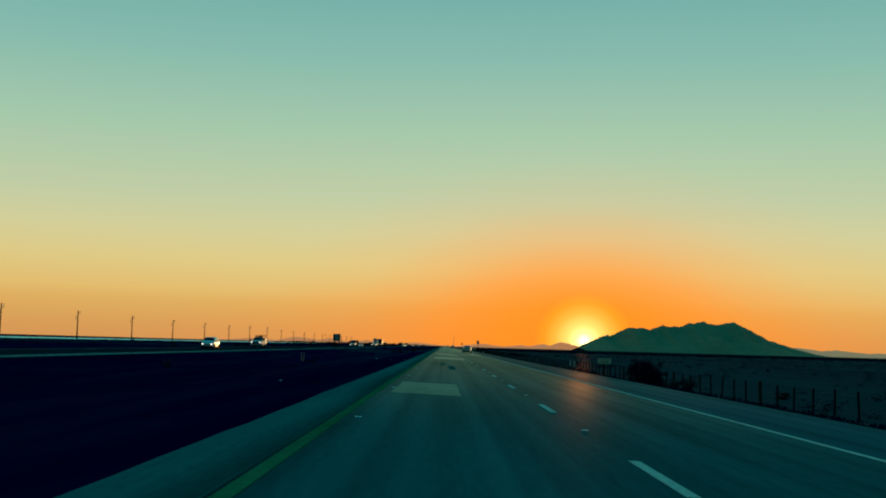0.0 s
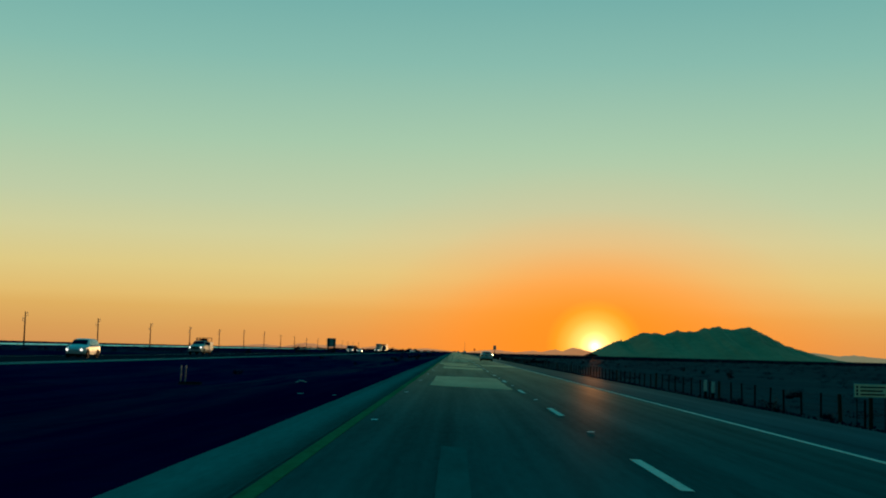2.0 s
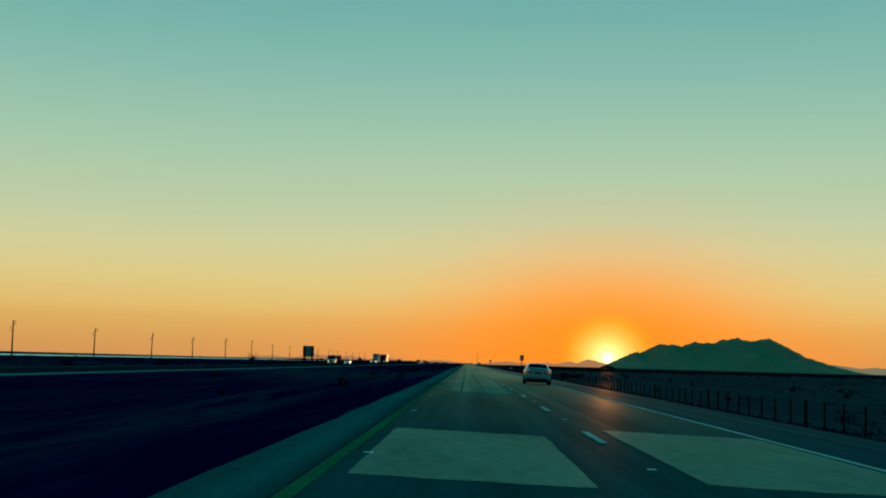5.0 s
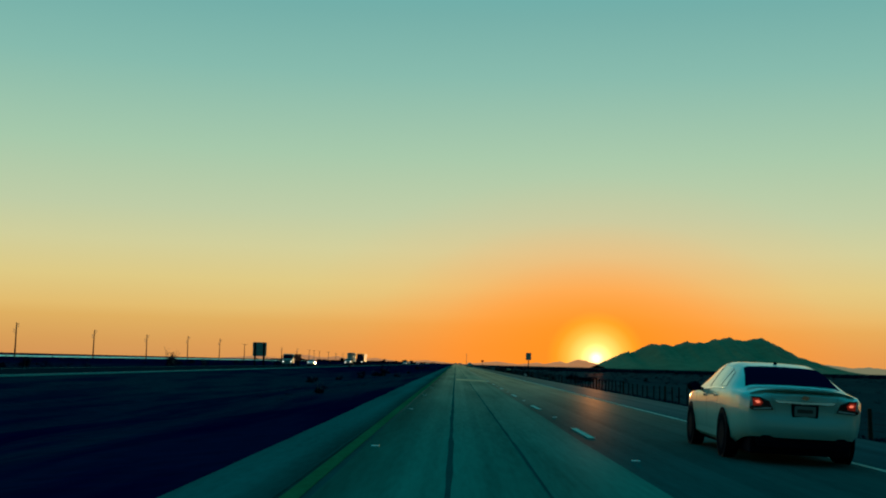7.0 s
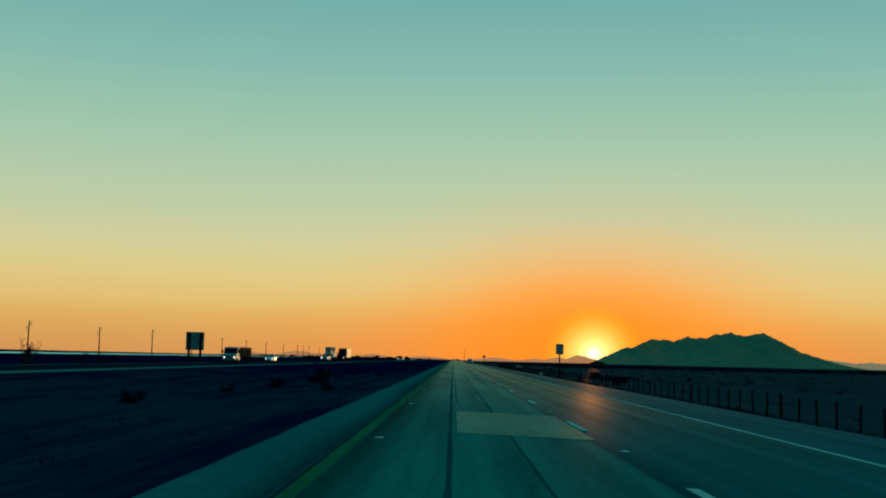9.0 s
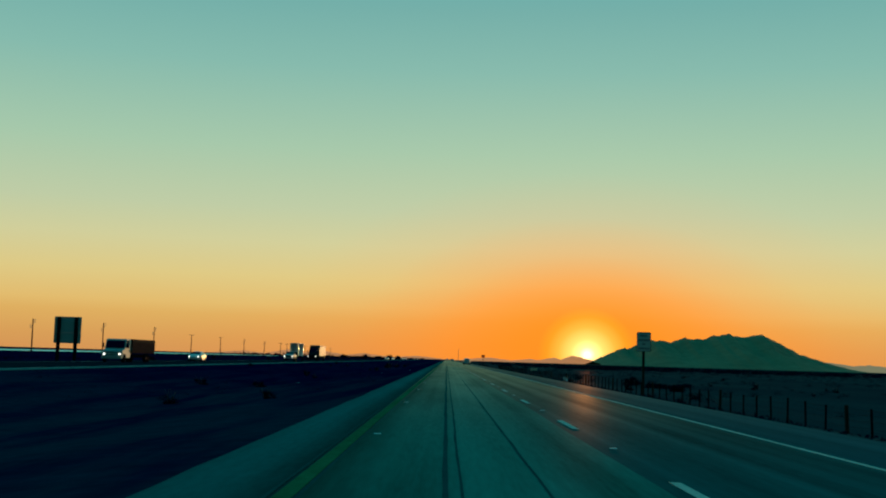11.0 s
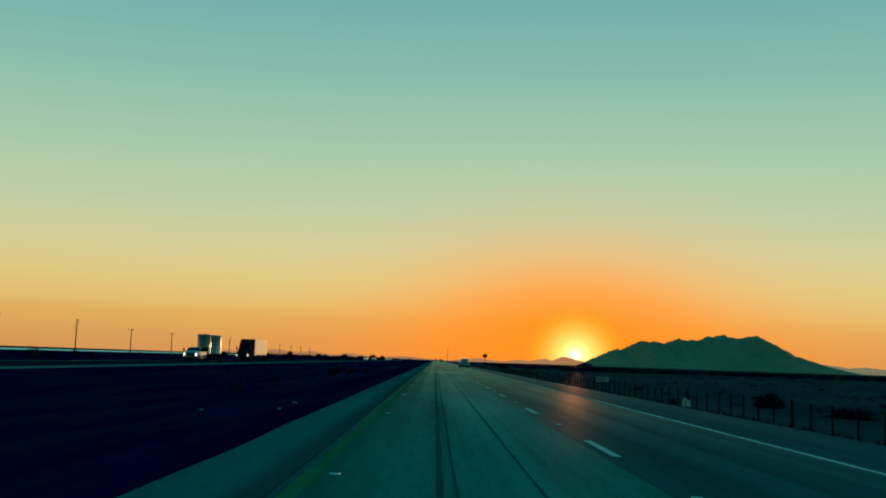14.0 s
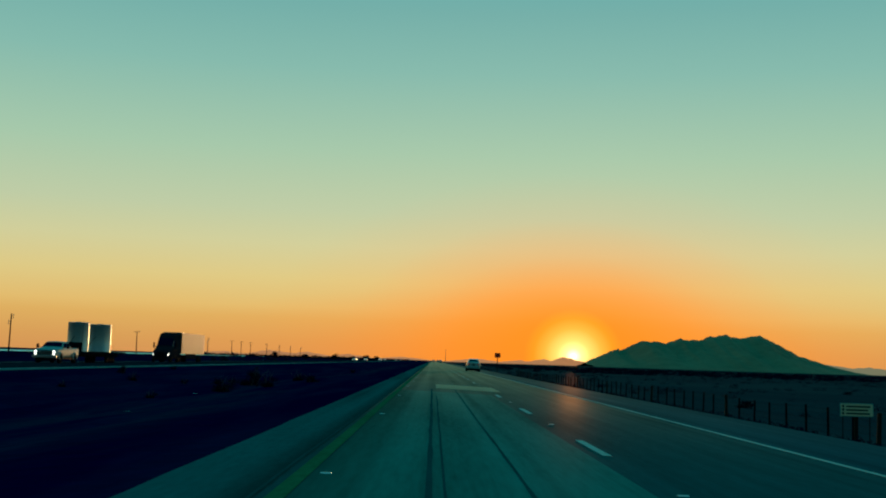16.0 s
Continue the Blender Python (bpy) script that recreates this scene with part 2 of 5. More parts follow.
surface("lamp_red", (0.05, 0.006, 0.010), 0.2, vary=0.05, coat=0.8)
surface("lamp_red_lit", (0.5, 0.03, 0.02), 0.2, vary=0.05, emit=(1.0, 0.22, 0.12, 0.9))
surface("lamp_clear", (0.45, 0.46, 0.46), 0.1, vary=0.05, coat=0.8)
surface("headlight_lit", (0.9, 0.9, 0.85), 0.2, vary=0.02, emit=(1.0, 0.95, 0.82, 2.4))


def soil_surface():
    """Dark clods in the median, paler dust on the plain beyond the fence, in patches."""
    m = bpy.data.materials.new("soil")
    m.use_nodes = True
    n = Nodes(m.node_tree)
    o, b = n.add("ShaderNodeOutputMaterial"), n.add("ShaderNodeBsdfPrincipled")
    n.link(b.outputs[0], o.inputs[0])
    co_ = n.add("ShaderNodeTexCoord").outputs["Object"]
    sp = n.add("ShaderNodeSeparateXYZ")
    n.link(co_, sp.inputs[0])
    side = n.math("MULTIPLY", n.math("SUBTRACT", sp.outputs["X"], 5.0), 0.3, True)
    fine = n.noise(co_, 1.6, 6, 0.65)
    streak = n.noise(n.scaled(co_, 0.5, 0.05, 1), 1.0, 4)
    broad = n.noise(n.scaled(co_, 0.03, 0.012, 1), 1.0, 3)
    clod = n.noise(n.scaled(co_, 0.45, 0.035, 1), 1.0, 5, 0.65)
    patchy = n.noise(n.scaled(co_, 0.16, 0.022, 1), 1.0, 4, 0.6)
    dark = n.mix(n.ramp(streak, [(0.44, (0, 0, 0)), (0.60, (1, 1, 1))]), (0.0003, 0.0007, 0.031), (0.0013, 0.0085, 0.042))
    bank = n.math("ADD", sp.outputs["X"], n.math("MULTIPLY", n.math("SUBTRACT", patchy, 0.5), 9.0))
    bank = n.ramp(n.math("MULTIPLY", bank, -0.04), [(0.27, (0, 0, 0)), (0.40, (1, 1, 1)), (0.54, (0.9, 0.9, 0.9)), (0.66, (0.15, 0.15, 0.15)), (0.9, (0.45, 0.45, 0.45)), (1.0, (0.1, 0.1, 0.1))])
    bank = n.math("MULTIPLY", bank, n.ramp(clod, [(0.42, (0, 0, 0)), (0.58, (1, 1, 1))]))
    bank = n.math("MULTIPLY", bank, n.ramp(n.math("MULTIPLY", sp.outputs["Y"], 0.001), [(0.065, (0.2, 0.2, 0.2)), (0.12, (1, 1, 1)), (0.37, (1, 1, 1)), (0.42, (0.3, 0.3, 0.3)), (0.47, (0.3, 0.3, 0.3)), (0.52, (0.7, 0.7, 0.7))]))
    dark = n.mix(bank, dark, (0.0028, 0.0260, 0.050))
    darker_start = n.ramp(n.math("MULTIPLY", sp.outputs["Y"], 0.001), [(0.09, (0.7, 0.66, 0.74)), (0.13, (1, 1, 1))])         # multiplied darker over the first stretch
    dark = n.mix(1.0, dark, darker_start, "MULTIPLY")
    pale = n.mix(n.ramp(broad, [(0.35, (0, 0, 0)), (0.65, (1, 1, 1))]), (0.010, 0.034, 0.042), (0.020, 0.056, 0.060))
    # paler between about 235 and 430 m along the median
    pale_stretch = n.ramp(n.math("MULTIPLY", sp.outputs["Y"], 0.001), [(0.235, (0, 0, 0)), (0.28, (0.8, 0.8, 0.8)), (0.335, (0.7, 0.7, 0.7)), (0.38, (0.42, 0.42, 0.42)), (0.40, (0.3, 0.3, 0.3)), (0.43, (0, 0, 0))])
    pale_stretch = n.math("MULTIPLY", pale_stretch, n.ramp(streak, [(0.38, (0.3, 0.3, 0.3)), (0.56, (1, 1, 1))]))
    dark = n.mix(pale_stretch, dark, (0.0045, 0.0430, 0.056))
    gravel = n.ramp(n.math("MULTIPLY", sp.outputs["X"], 0.05), [(0.36, (1, 1, 1)), (0.56, (0, 0, 0))])
    pale = n.mix(gravel, pale, (0.026, 0.070, 0.072))
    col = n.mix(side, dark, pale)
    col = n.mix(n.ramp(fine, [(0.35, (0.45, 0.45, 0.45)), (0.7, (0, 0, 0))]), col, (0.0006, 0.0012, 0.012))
    n.link(col, b.inputs["Base Color"])
    b.inputs["Roughness"].default_value, b.inputs["Specular IOR Level"].default_value = 0.97, 0.0
    bp = n.add("ShaderNodeBump")
    bp.inputs["Strength"].default_value, bp.inputs["Distance"].default_value = 0.5, 0.08
    n.link(fine, bp.inputs["Height"])
    n.link(bp.outputs[0], b.inputs["Normal"])
    # orange sun glare on the flat plain, tinted into its grazing gloss
    g, mixed, facing = n.add("ShaderNodeBsdfAnisotropic"), n.add("ShaderNodeMixShader"), n.add("ShaderNodeLayerWeight")
    g.inputs["Roughness"].default_value = 0.45
    g.inputs["Color"].default_value = (1.0, 0.50, 0.20, 1)
    n.link(n.math("MULTIPLY", n.math("POWER", facing.outputs["Facing"], 45.0), n.math("MULTIPLY", side, 0.012)), mixed.inputs[0])
    n.link(b.outputs[0], mixed.inputs[1])
    n.link(g.outputs[0], mixed.inputs[2])
    n.link(mixed.outputs[0], o.inputs[0])
    MATS["soil"] = m


soil_surface()

# ---- building helpers ----
def mesh_of(bm, name, material, smooth=False):
    me = bpy.data.meshes.new(name)
    bm.to_mesh(me)
    bm.free()
    me.materials.append(MATS[material] if isinstance(material, str) else material)
    if smooth:
        for p in me.polygons:
            p.use_smooth = True
    return me


def part(name, bm, material, parent=None, label="", smooth=False):
    """One bmesh as one mesh object, under a thing or a part."""
    ob = new(name, mesh_of(bm, name, material, smooth))
    if parent is not None:
        ob.parent = parent
    if label:
        ob["label"] = label
    return ob


def thing(name, label, category, group="", kind="", at=None):
    ob = new(name)
    if at is not None:
        ob.matrix_basis = at
    return tagged(ob, label, category, group, kind)


def box(bm, x0, x1, y0, y1, z0, z1, bevel=0.0):
    r = bmesh.ops.create_cube(bm, size=1)
    bmesh.ops.transform(bm, matrix=Matrix.LocRotScale(((x0 + x1) / 2, (y0 + y1) / 2, (z0 + z1) / 2), None, (x1 - x0, y1 - y0, z1 - z0)), verts=r["verts"])
    if bevel:
        edges = list({e for v in r["verts"] for e in v.link_edges})
        bmesh.ops.bevel(bm, geom=edges, offset=bevel, segments=2, affect="EDGES", profile=0.5)
    return bm


def rod(bm, a, b, r0, r1=None, seg=8):
    """A tapered round bar from a to b."""
    a, b = Vector(a), Vector(b)
    r1 = r0 if r1 is None else r1
    m = Matrix.Translation((a + b) / 2) @ (b - a).to_track_quat("Z", "Y").to_matrix().to_4x4()
    bmesh.ops.create_cone(bm, cap_ends=True, segments=seg, radius1=r0, radius2=r1, depth=(b - a).length, matrix=m)
    return bm


def sheet(name, xs, ys, height, material, smooth=True):
    """A grid over the plan with a height for each place."""
    verts = [(x, y, height(x, y)) for y in ys for x in xs]
    k = len(xs)
    faces = [(j * k + i, j * k + i + 1, (j + 1) * k + i + 1, (j + 1) * k + i) for j in range(len(ys) - 1) for i in range(k - 1)]
    me = bpy.data.meshes.new(name)
    me.from_pydata(verts, [], faces)
    me.materials.append(MATS[material])
    if smooth:
        for p in me.polygons:
            p.use_smooth = True
    return new(name, me)


# ---- ground and roads ----
FALL = 0.031                       # the carriageway falls to its right
LINE_L, LINE_R = -3.69, 3.59       # yellow line, white edge line; the dashes stand at 0
OPP_L, OPP_R = -43.5, -27.5        # the opposite carriageway
OPP_Z = -0.15
STEPS = [(-5000, -0.3), (-400, -0.25), (-214, -0.25), (-136, -0.25), (-60, -0.4), (OPP_L - 4, -0.5), (OPP_L, OPP_Z - 0.06), (OPP_R, OPP_Z - 0.06),
         (-22, -0.75), (-16, -0.95), (-10, -0.5), (EDGE_L, 0.09), (0, -0.2), (EDGE_R, -0.28), (9, -0.6), (13, -1.45), (17, -1.9), (30, -2.5), (80, -2.6), (5000, -2.7)]


def land(x, y):
    for (x0, z0), (x1, z1) in zip(STEPS, STEPS[1:]):
        if x <= x1:
            break
    f = (x - x0) / (x1 - x0)
    z = z0 + (z1 - z0) * f
    out_ = min(abs(x - EDGE_L), abs(x - EDGE_R)) if not EDGE_L < x < EDGE_R else 0
    opp = min(abs(x - OPP_L), abs(x - OPP_R)) if not OPP_L < x < OPP_R else 0
    rough = min(1, out_ / 3) * min(1, opp / 3)
    return z + rough * 0.16 * (noise.noise((x * 0.35, y * 0.12, 0)) + noise.noise((x * 0.08, y * 0.03, 4)))


GX = sorted({x for x, _ in STEPS} | {float(v) for v in range(-26, -5, 2)} | {7.0, 8.0, 10.0, 11.0, 12.0, 14.5, 16, 18, 20, 23, 26, 30, 36, 44, 54, 66, 110, 160, 240, 400, 800, 1600}
            | {-35., -48., -52., -70., -90., -110., -130., -240., -320., -700., -1400.})
GY = [-150, -60] + [float(v) for v in range(-20, 700, 5)] + [float(v) for v in range(700, 1500, 40)] + [1700, 2100, 2600, 3300, 4100, 4990]
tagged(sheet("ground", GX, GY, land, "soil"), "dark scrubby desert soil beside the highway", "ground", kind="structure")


def strip(x0, x1, y0, y1, base, thick, lift=0.0):
    """A slab that follows the road's fall."""
    bm = bmesh.new()
    vs = []
    for y in (y0, y1):
        for x, dz in ((x0, 0), (x1, 0), (x1, -thick), (x0, -thick)):
            vs.append(bm.verts.new((x, y, base(x) + dz + lift)))
    a, b = vs[:4], vs[4:]
    for q in ((a[0], a[1], b[1], b[0]), (a[1], a[2], b[2], b[1]), (a[3], a[0], b[0], b[3]), (a[0], a[3], a[2], a[1]), (b[0], b[1], b[2], b[3])):
        bm.faces.new(q)
    bmesh.ops.recalc_face_normals(bm, faces=bm.faces)
    return bm


own = lambda x: -FALL * x
opp = lambda x: OPP_Z
Y0, Y1 = -60, 3000
road = part("road", strip(LINE_L - 0.09, LINE_R + 0.12, Y0, Y1, own, 0.4), "asphalt")
tagged(road, "worn grey two-lane highway carriageway", "road", kind="structure")

tagged(part("outer_shoulder", strip(LINE_R + 0.121, EDGE_R, Y0, Y1, own, 0.4), "outer_shoulder"), "dark paved outer shoulder of the highway", "road", kind="structure")


def ragged_edge(y):
    """Where the inner shoulder breaks off: a little wider further on, and uneven."""
    f = max(0.0, min(1.0, (y - 230) / 40))
    near_ = max(0.0, min(1.0, (90 - y) / 60))
    return EDGE_L - 0.12 * f - 0.06 * near_ + 0.045 * noise.noise((y * 0.22, 3.0, 0)) + 0.03 * noise.noise((y * 0.9, 7.0, 0))


def shoulder_slab():
    bm = bmesh.new()
    x1, prev = LINE_L - 0.092, None
    ys = [-60 + 1.5 * k for k in range(420)] + [600, 800, 1200, 2000, 3000]
    for y in ys:
        x0 = ragged_edge(y)
        row = [bm.verts.new((x, y, own(x) + d)) for x, d in ((x1, -0.4), (x1, 0), (x0, 0), (x0 - 0.03, -0.02), (x0 - 0.06, -0.4))]
        if prev:
            for i in range(4):
                bm.faces.new((prev[i], prev[i + 1], row[i + 1], row[i]))
        prev = row
    bmesh.ops.recalc_face_normals(bm, faces=bm.faces)
    return bm


tagged(part("road_shoulder", shoulder_slab(), "shoulder"), "pale paved inner shoulder of the highway", "road", kind="structure")
tagged(part("road_opposite", strip(OPP_L, OPP_R - 2.3, Y0, Y1, opp, 0.3), "dark_asphalt"), "far carriageway for oncoming traffic", "road", kind="structure")
tagged(part("shoulder_opposite", strip(OPP_R - 2.29, OPP_R - 1.25, Y0, Y1, opp, 0.3), "pale_concrete"), "pale inner shoulder of the far carriageway", "road", kind="structure")

# ---- markings ----
def paint(name, x, w, y0, y1, material, label, base=own):
    return tagged(part(name, strip(x - w / 2, x + w / 2, y0, y1, base, 0.003, lift=0.007), material), label, "marking", kind="structure")


bm = bmesh.new()
prev = None
for y in [Y0] + [330 + 10 * k for k in range(9)] + [1500]:         # it draws a little away from the shoulder further on
    x = LINE_L + 0.06 * max(0.0, min(1.0, (y - 340) / 60))
    row = [bm.verts.new((x + d, y, own(x + d) + z)) for d, z in ((-0.075, 0.004), (-0.075, 0.007), (0.075, 0.007), (0.075, 0.004))]
    if prev:
        for i in range(3):
            bm.faces.new((prev[i], prev[i + 1], row[i + 1], row[i]))
    prev = row
bmesh.ops.recalc_face_normals(bm, faces=bm.faces)
tagged(part("yellow_line", bm, "yellow_paint"), "faded yellow edge line on the asphalt", "marking", kind="structure")
paint("edge_line", LINE_R, 0.13, Y0, 1500, "white_paint", "worn white edge line on the asphalt")
DASH0, CYCLE, DASH = 12.73, 12.19, 3.05
dash_me = None
for k in range(-4, 70):
    y = DASH0 + CYCLE * k
    if dash_me is None:
        dash_me = mesh_of(strip(-0.065, 0.065, -DASH, 0, own, 0.003, lift=0.007), "lane_dash", "white_paint")
    ob = new("lane_dash", dash_me)
    ob.location = (0, y, 0)
    tagged(ob, "worn white lane dash painted on the asphalt", "marking", "lane dashes", "structure")

# ---- hills ----
def ridge_mesh(name, material, y, peaks, x0, x1, depth, seed, base=-6.0, step=4.0):
    """A range of hills: a crest line raised by peaks, falling off in spurs to both sides."""
    def crest(x):
        z = 0.0
        for c, h, l, r in peaks:
            d = (x - c) / (r if x > c else l)
            z = max(z, h * max(0.0, 1 - abs(d)) ** 0.9)
        return z
    nx, nv = int((x1 - x0) / step), 22
    verts, faces = [], []
    for i in range(nx + 1):
        x = x0 + (x1 - x0) * i / nx
        c = crest(x)
        c += min(1, c / 20) * 3.4 * noise.fractal((x * 0.045, seed, 0), 0.7, 2.0, 5)
        for j in range(nv + 1):
            v = j / nv * 2 - 1                       # -1 foot in front, 0 crest, 1 foot behind
            fall = max(0.0, 1 - abs(v)) ** 1.15
            gully = noise.fractal((x * 0.012, v * 1.3 + seed, 2.0), 0.9, 2.0, 5)
            z = base + (c - base) * fall * (1 + 0.28 * gully * abs(v) * (1 - abs(v)) * 4)
            verts.append((x + 14 * gully * abs(v), y + v * depth * (0.75 + c / 240), z))
    k = nv + 1
    for i in range(nx):
        for j in range(nv):
            faces.append((i * k + j, (i + 1) * k + j, (i + 1) * k + j + 1, i * k + j + 1))
    me = bpy.data.meshes.new(name)
    me.from_pydata(verts, [], faces)
    me.materials.append(MATS[material])
    for p in me.polygons:
        p.use_smooth = True
    return new(name, me)


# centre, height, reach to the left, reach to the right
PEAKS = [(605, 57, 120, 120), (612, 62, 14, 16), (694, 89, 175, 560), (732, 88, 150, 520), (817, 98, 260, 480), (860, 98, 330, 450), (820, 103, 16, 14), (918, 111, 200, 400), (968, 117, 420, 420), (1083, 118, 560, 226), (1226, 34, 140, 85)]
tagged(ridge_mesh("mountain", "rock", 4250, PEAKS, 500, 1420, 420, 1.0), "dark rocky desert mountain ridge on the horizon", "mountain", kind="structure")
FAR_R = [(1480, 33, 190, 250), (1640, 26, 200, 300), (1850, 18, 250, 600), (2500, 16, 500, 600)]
tagged(ridge_mesh("far_range", "far_haze_glow", 4780, FAR_R, 1250, 3000, 120, 5.0, step=20), "pale range of distant hills with a haze glow", "mountain", kind="structure")
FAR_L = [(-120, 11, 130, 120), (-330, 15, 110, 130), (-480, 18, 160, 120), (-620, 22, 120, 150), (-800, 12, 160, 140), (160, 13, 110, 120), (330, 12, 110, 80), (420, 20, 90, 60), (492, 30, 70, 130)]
tagged(ridge_mesh("low_range", "low_haze_glow", 4800, FAR_L, -1000, 700, 60, 9.0, step=8), "low hills far along the horizon with an orange haze glow", "mountain", kind="structure")

# ---- canal bank, pavement pieces ----
def flat(x0, x1, y0, y1, lift, jag=0.0, seed=0, notch=0.0):
    """A thin layer on the carriageway with slightly uneven ends."""
    bm = bmesh.new()
    rng = random.Random(seed)
    n, m = 10, max(4, min(40, int((y1 - y0) / 0.8)))
    rows = []
    for j in range(m + 1):
        row = []
        for i in range(n + 1):
            f, g = i / n, j / m
            x, y = x0 + (x1 - x0) * f, y0 + (y1 - y0 - (notch if f < 0.35 else 0)) * g
            if j in (0, m):
                corner = min(i, n - i)
                y += (1 if j == 0 else -1) * (0.35 * jag * 4 if corner == 0 else 0) + rng.uniform(-jag, jag)
            if i in (0, n):
                x += 0.5 * jag * noise.noise((g * 6 + seed, f * 3, 5)) + rng.uniform(-jag, jag) * 0.12
            row.append(bm.verts.new((x, y, own(x) + lift)))
        rows.append(row)
    for r0, r1 in zip(rows, rows[1:]):
        for i in range(n):
            bm.faces.new((r0[i], r0[i + 1], r1[i + 1], r1[i]))
    r = bmesh.ops.extrude_face_region(bm, geom=bm.faces[:])
    bmesh.ops.translate(bm, verts=[v for v in r["geom"] if isinstance(v, bmesh.types.BMVert)], vec=(0, 0, -0.003))
    bmesh.ops.recalc_face_normals(bm, faces=bm.faces)
    return bm


tagged(part("lane_overlay", flat(-3.56, -0.25, 196, 524, 0.004, 0.15, 1), "old_concrete"), "paler worn concrete stretch of the left lane", "pavement", kind="structure")
tagged(part("lane_overlay", flat(-3.22, -0.25, -55, 60, 0.004, 0.15, 2), "asphalt"), "dark smooth stretch of the left lane", "pavement", kind="structure")
for i, (x0, x1, y0, y1) in enumerate([(-3.35, -1.72, 26.6, 34.5), (-2.95, -0.2, 97.5, 113.3), (-2.9, -0.15, 136.5, 144.5), (-3.0, -0.3, 151, 158), (-3.4, -0.9, 161, 169),
                                      (0.4, 3.4, 162, 172), (-2.3, -0.12, 287.5, 295), (-2.25, 0.45, 529, 537), (-1.85, -1.5, 56, 66), (-2.3, -2.0, 69, 74)]):
    tagged(part("road_patch", flat(x0, x1, y0, y1, 0.0085 if y0 > 190 else 0.0065, 0.1 if i == 1 else 0.05, 10 + i, 1.2 if i == 1 else 0.0), "patch" if i < 8 else "worn_track"), "pale concrete repair patch in the road" if i < 8 else "narrow worn streak along the lane", "pavement", "repair patches", "structure")


def seam(x, y0, y1, w, seed, lift=0.0075):
    """A sealed crack that wanders a little along the lane."""
    bm = bmesh.new()
    rng = random.Random(seed)
    prev = None
    y = y0
    while y < y1:
        xx = x + 0.014 * noise.noise((y * 0.1, seed, 0)) + rng.uniform(-0.006, 0.006)
        ww = w * (0.6 + 0.8 * abs(noise.noise((y * 0.4, seed, 3))))
        pair = [bm.verts.new((xx + d, y, own(xx + d) + lift)) for d in (-ww / 2, ww / 2)]
        if prev:
            bm.faces.new((prev[0], prev[1], pair[1], pair[0]))
        prev = pair
        y += 1.5
    return bm


for i, (x, y0, y1, w) in enumerate([(-2.42, 196, 528, 0.08), (-2.27, 300, 520, 0.04), (-1.48, 196, 528, 0.05), (LINE_L - 0.13, -50, 700, 0.045)]):
    tagged(part("sealed_crack", seam(x, y0, y1, w, i + 3), "tar"), "dark sealed lengthwise crack in the road", "pavement", "sealed cracks", "structure")
bm = bmesh.new()
bmesh.ops.create_cube(bm, size=1)
for v in bm.verts:
    s = 0.25 if v.co.z > 0 else 1.0
    v.co = Vector((v.co.x * 0.11 * (0.9 + 0.1 * s), v.co.y * 0.10 * s, (v.co.z + 0.5) * 0.009))
marker_me = mesh_of(bm, "road_marker", "reflector")
for k in range(0, 52):
    for x, y in ((0.03, DASH0 + CYCLE * k + 4.6), (-3.42, CYCLE * k + 5.2)):
        ob = new("road_marker", marker_me)
        ob.location = (x, y, own(x) + 0.004)
        tagged(ob, "small white raised reflector on the road", "road marker", "raised road markers")

for x, w in ((OPP_R - 2.6, 0.15), (OPP_L + 2.9, 0.15)):
    tagged(part("far_edge_line", strip(x - w / 2, x + w / 2, Y0, 1500, opp, 0.003, lift=0.007), "white_paint"), "white edge line of the far carriageway", "marking", kind="structure")
tagged(sheet("bare_field", [-212, -190, -165, -138], [float(v) for v in range(-60, 3600, 60)], lambda x, y: -0.02 + 0.05 * noise.noise((x * 0.02, y * 0.01, 3)), "glossy_strip"), "long pale glossy strip beyond the poles", "field", kind="structure")

# ---- wire fence ----
FENCE_X = 16.0
FENCE_Y, FENCE_GAP, FENCE_N = 31.3, 3.05, 230
fence = thing("wire_fence", "low wire fence on dark steel posts along the verge", "fence", at=pose(FENCE_X, FENCE_Y, 0))
bm = bmesh.new()
box(bm, -0.055, 0.055, -0.006, 0.006, -0.3, 1.42)
box(bm, -0.008, 0.008, -0.005, 0.05, -0.3, 1.42)
for k in range(9):
    box(bm, -0.015, 0.015, -0.014, -0.004, 0.15 + k * 0.14, 0.18 + k * 0.14)
post_me = mesh_of(bm, "post", "post_steel")
bm = bmesh.new()
rod(bm, (0, 0, -0.3), (0, 0, 1.5), 0.105, 0.09, 10)
wood_me = mesh_of(bm, "post", "old_wood")
rng = random.Random(5)
tops = []
for k in range(FENCE_N):
    y = k * FENCE_GAP
    z = land(FENCE_X, FENCE_Y + y)
    ob = new("post", wood_me if k % 8 == 3 else post_me)
    ob.parent = fence
    ob.matrix_basis = pose(rng.uniform(-0.05, 0.05), y, z, rng.uniform(-1.5, 1.5), rng.uniform(-2, 2), rng.uniform(-15, 15))
    tops.append((y, z))
for h in (0.25, 0.55, 0.85, 1.12, 1.34):
    bm = bmesh.new()
    for (ya, za), (yb, zb) in zip(tops, tops[1:]):
        ym = (ya + yb) / 2
        zm = (za + zb) / 2 - 0.02
        for a, b in (((0, ya, za + h), (0, ym, zm + h)), ((0, ym, zm + h), (0, yb, zb + h))):
            a, b = Vector(a), Vector(b)
            q = [bm.verts.new(p + d) for p in (a, b) for d in (Vector((0.005, 0, 0.004)), Vector((-0.005, 0, 0.004)), Vector((0, 0, -0.006)))]
            for i in range(3):
                j = (i + 1) % 3
                bm.faces.new((q[i], q[j], q[3 + j], q[3 + i]))
    part("wire", bm, "post_steel", fence)
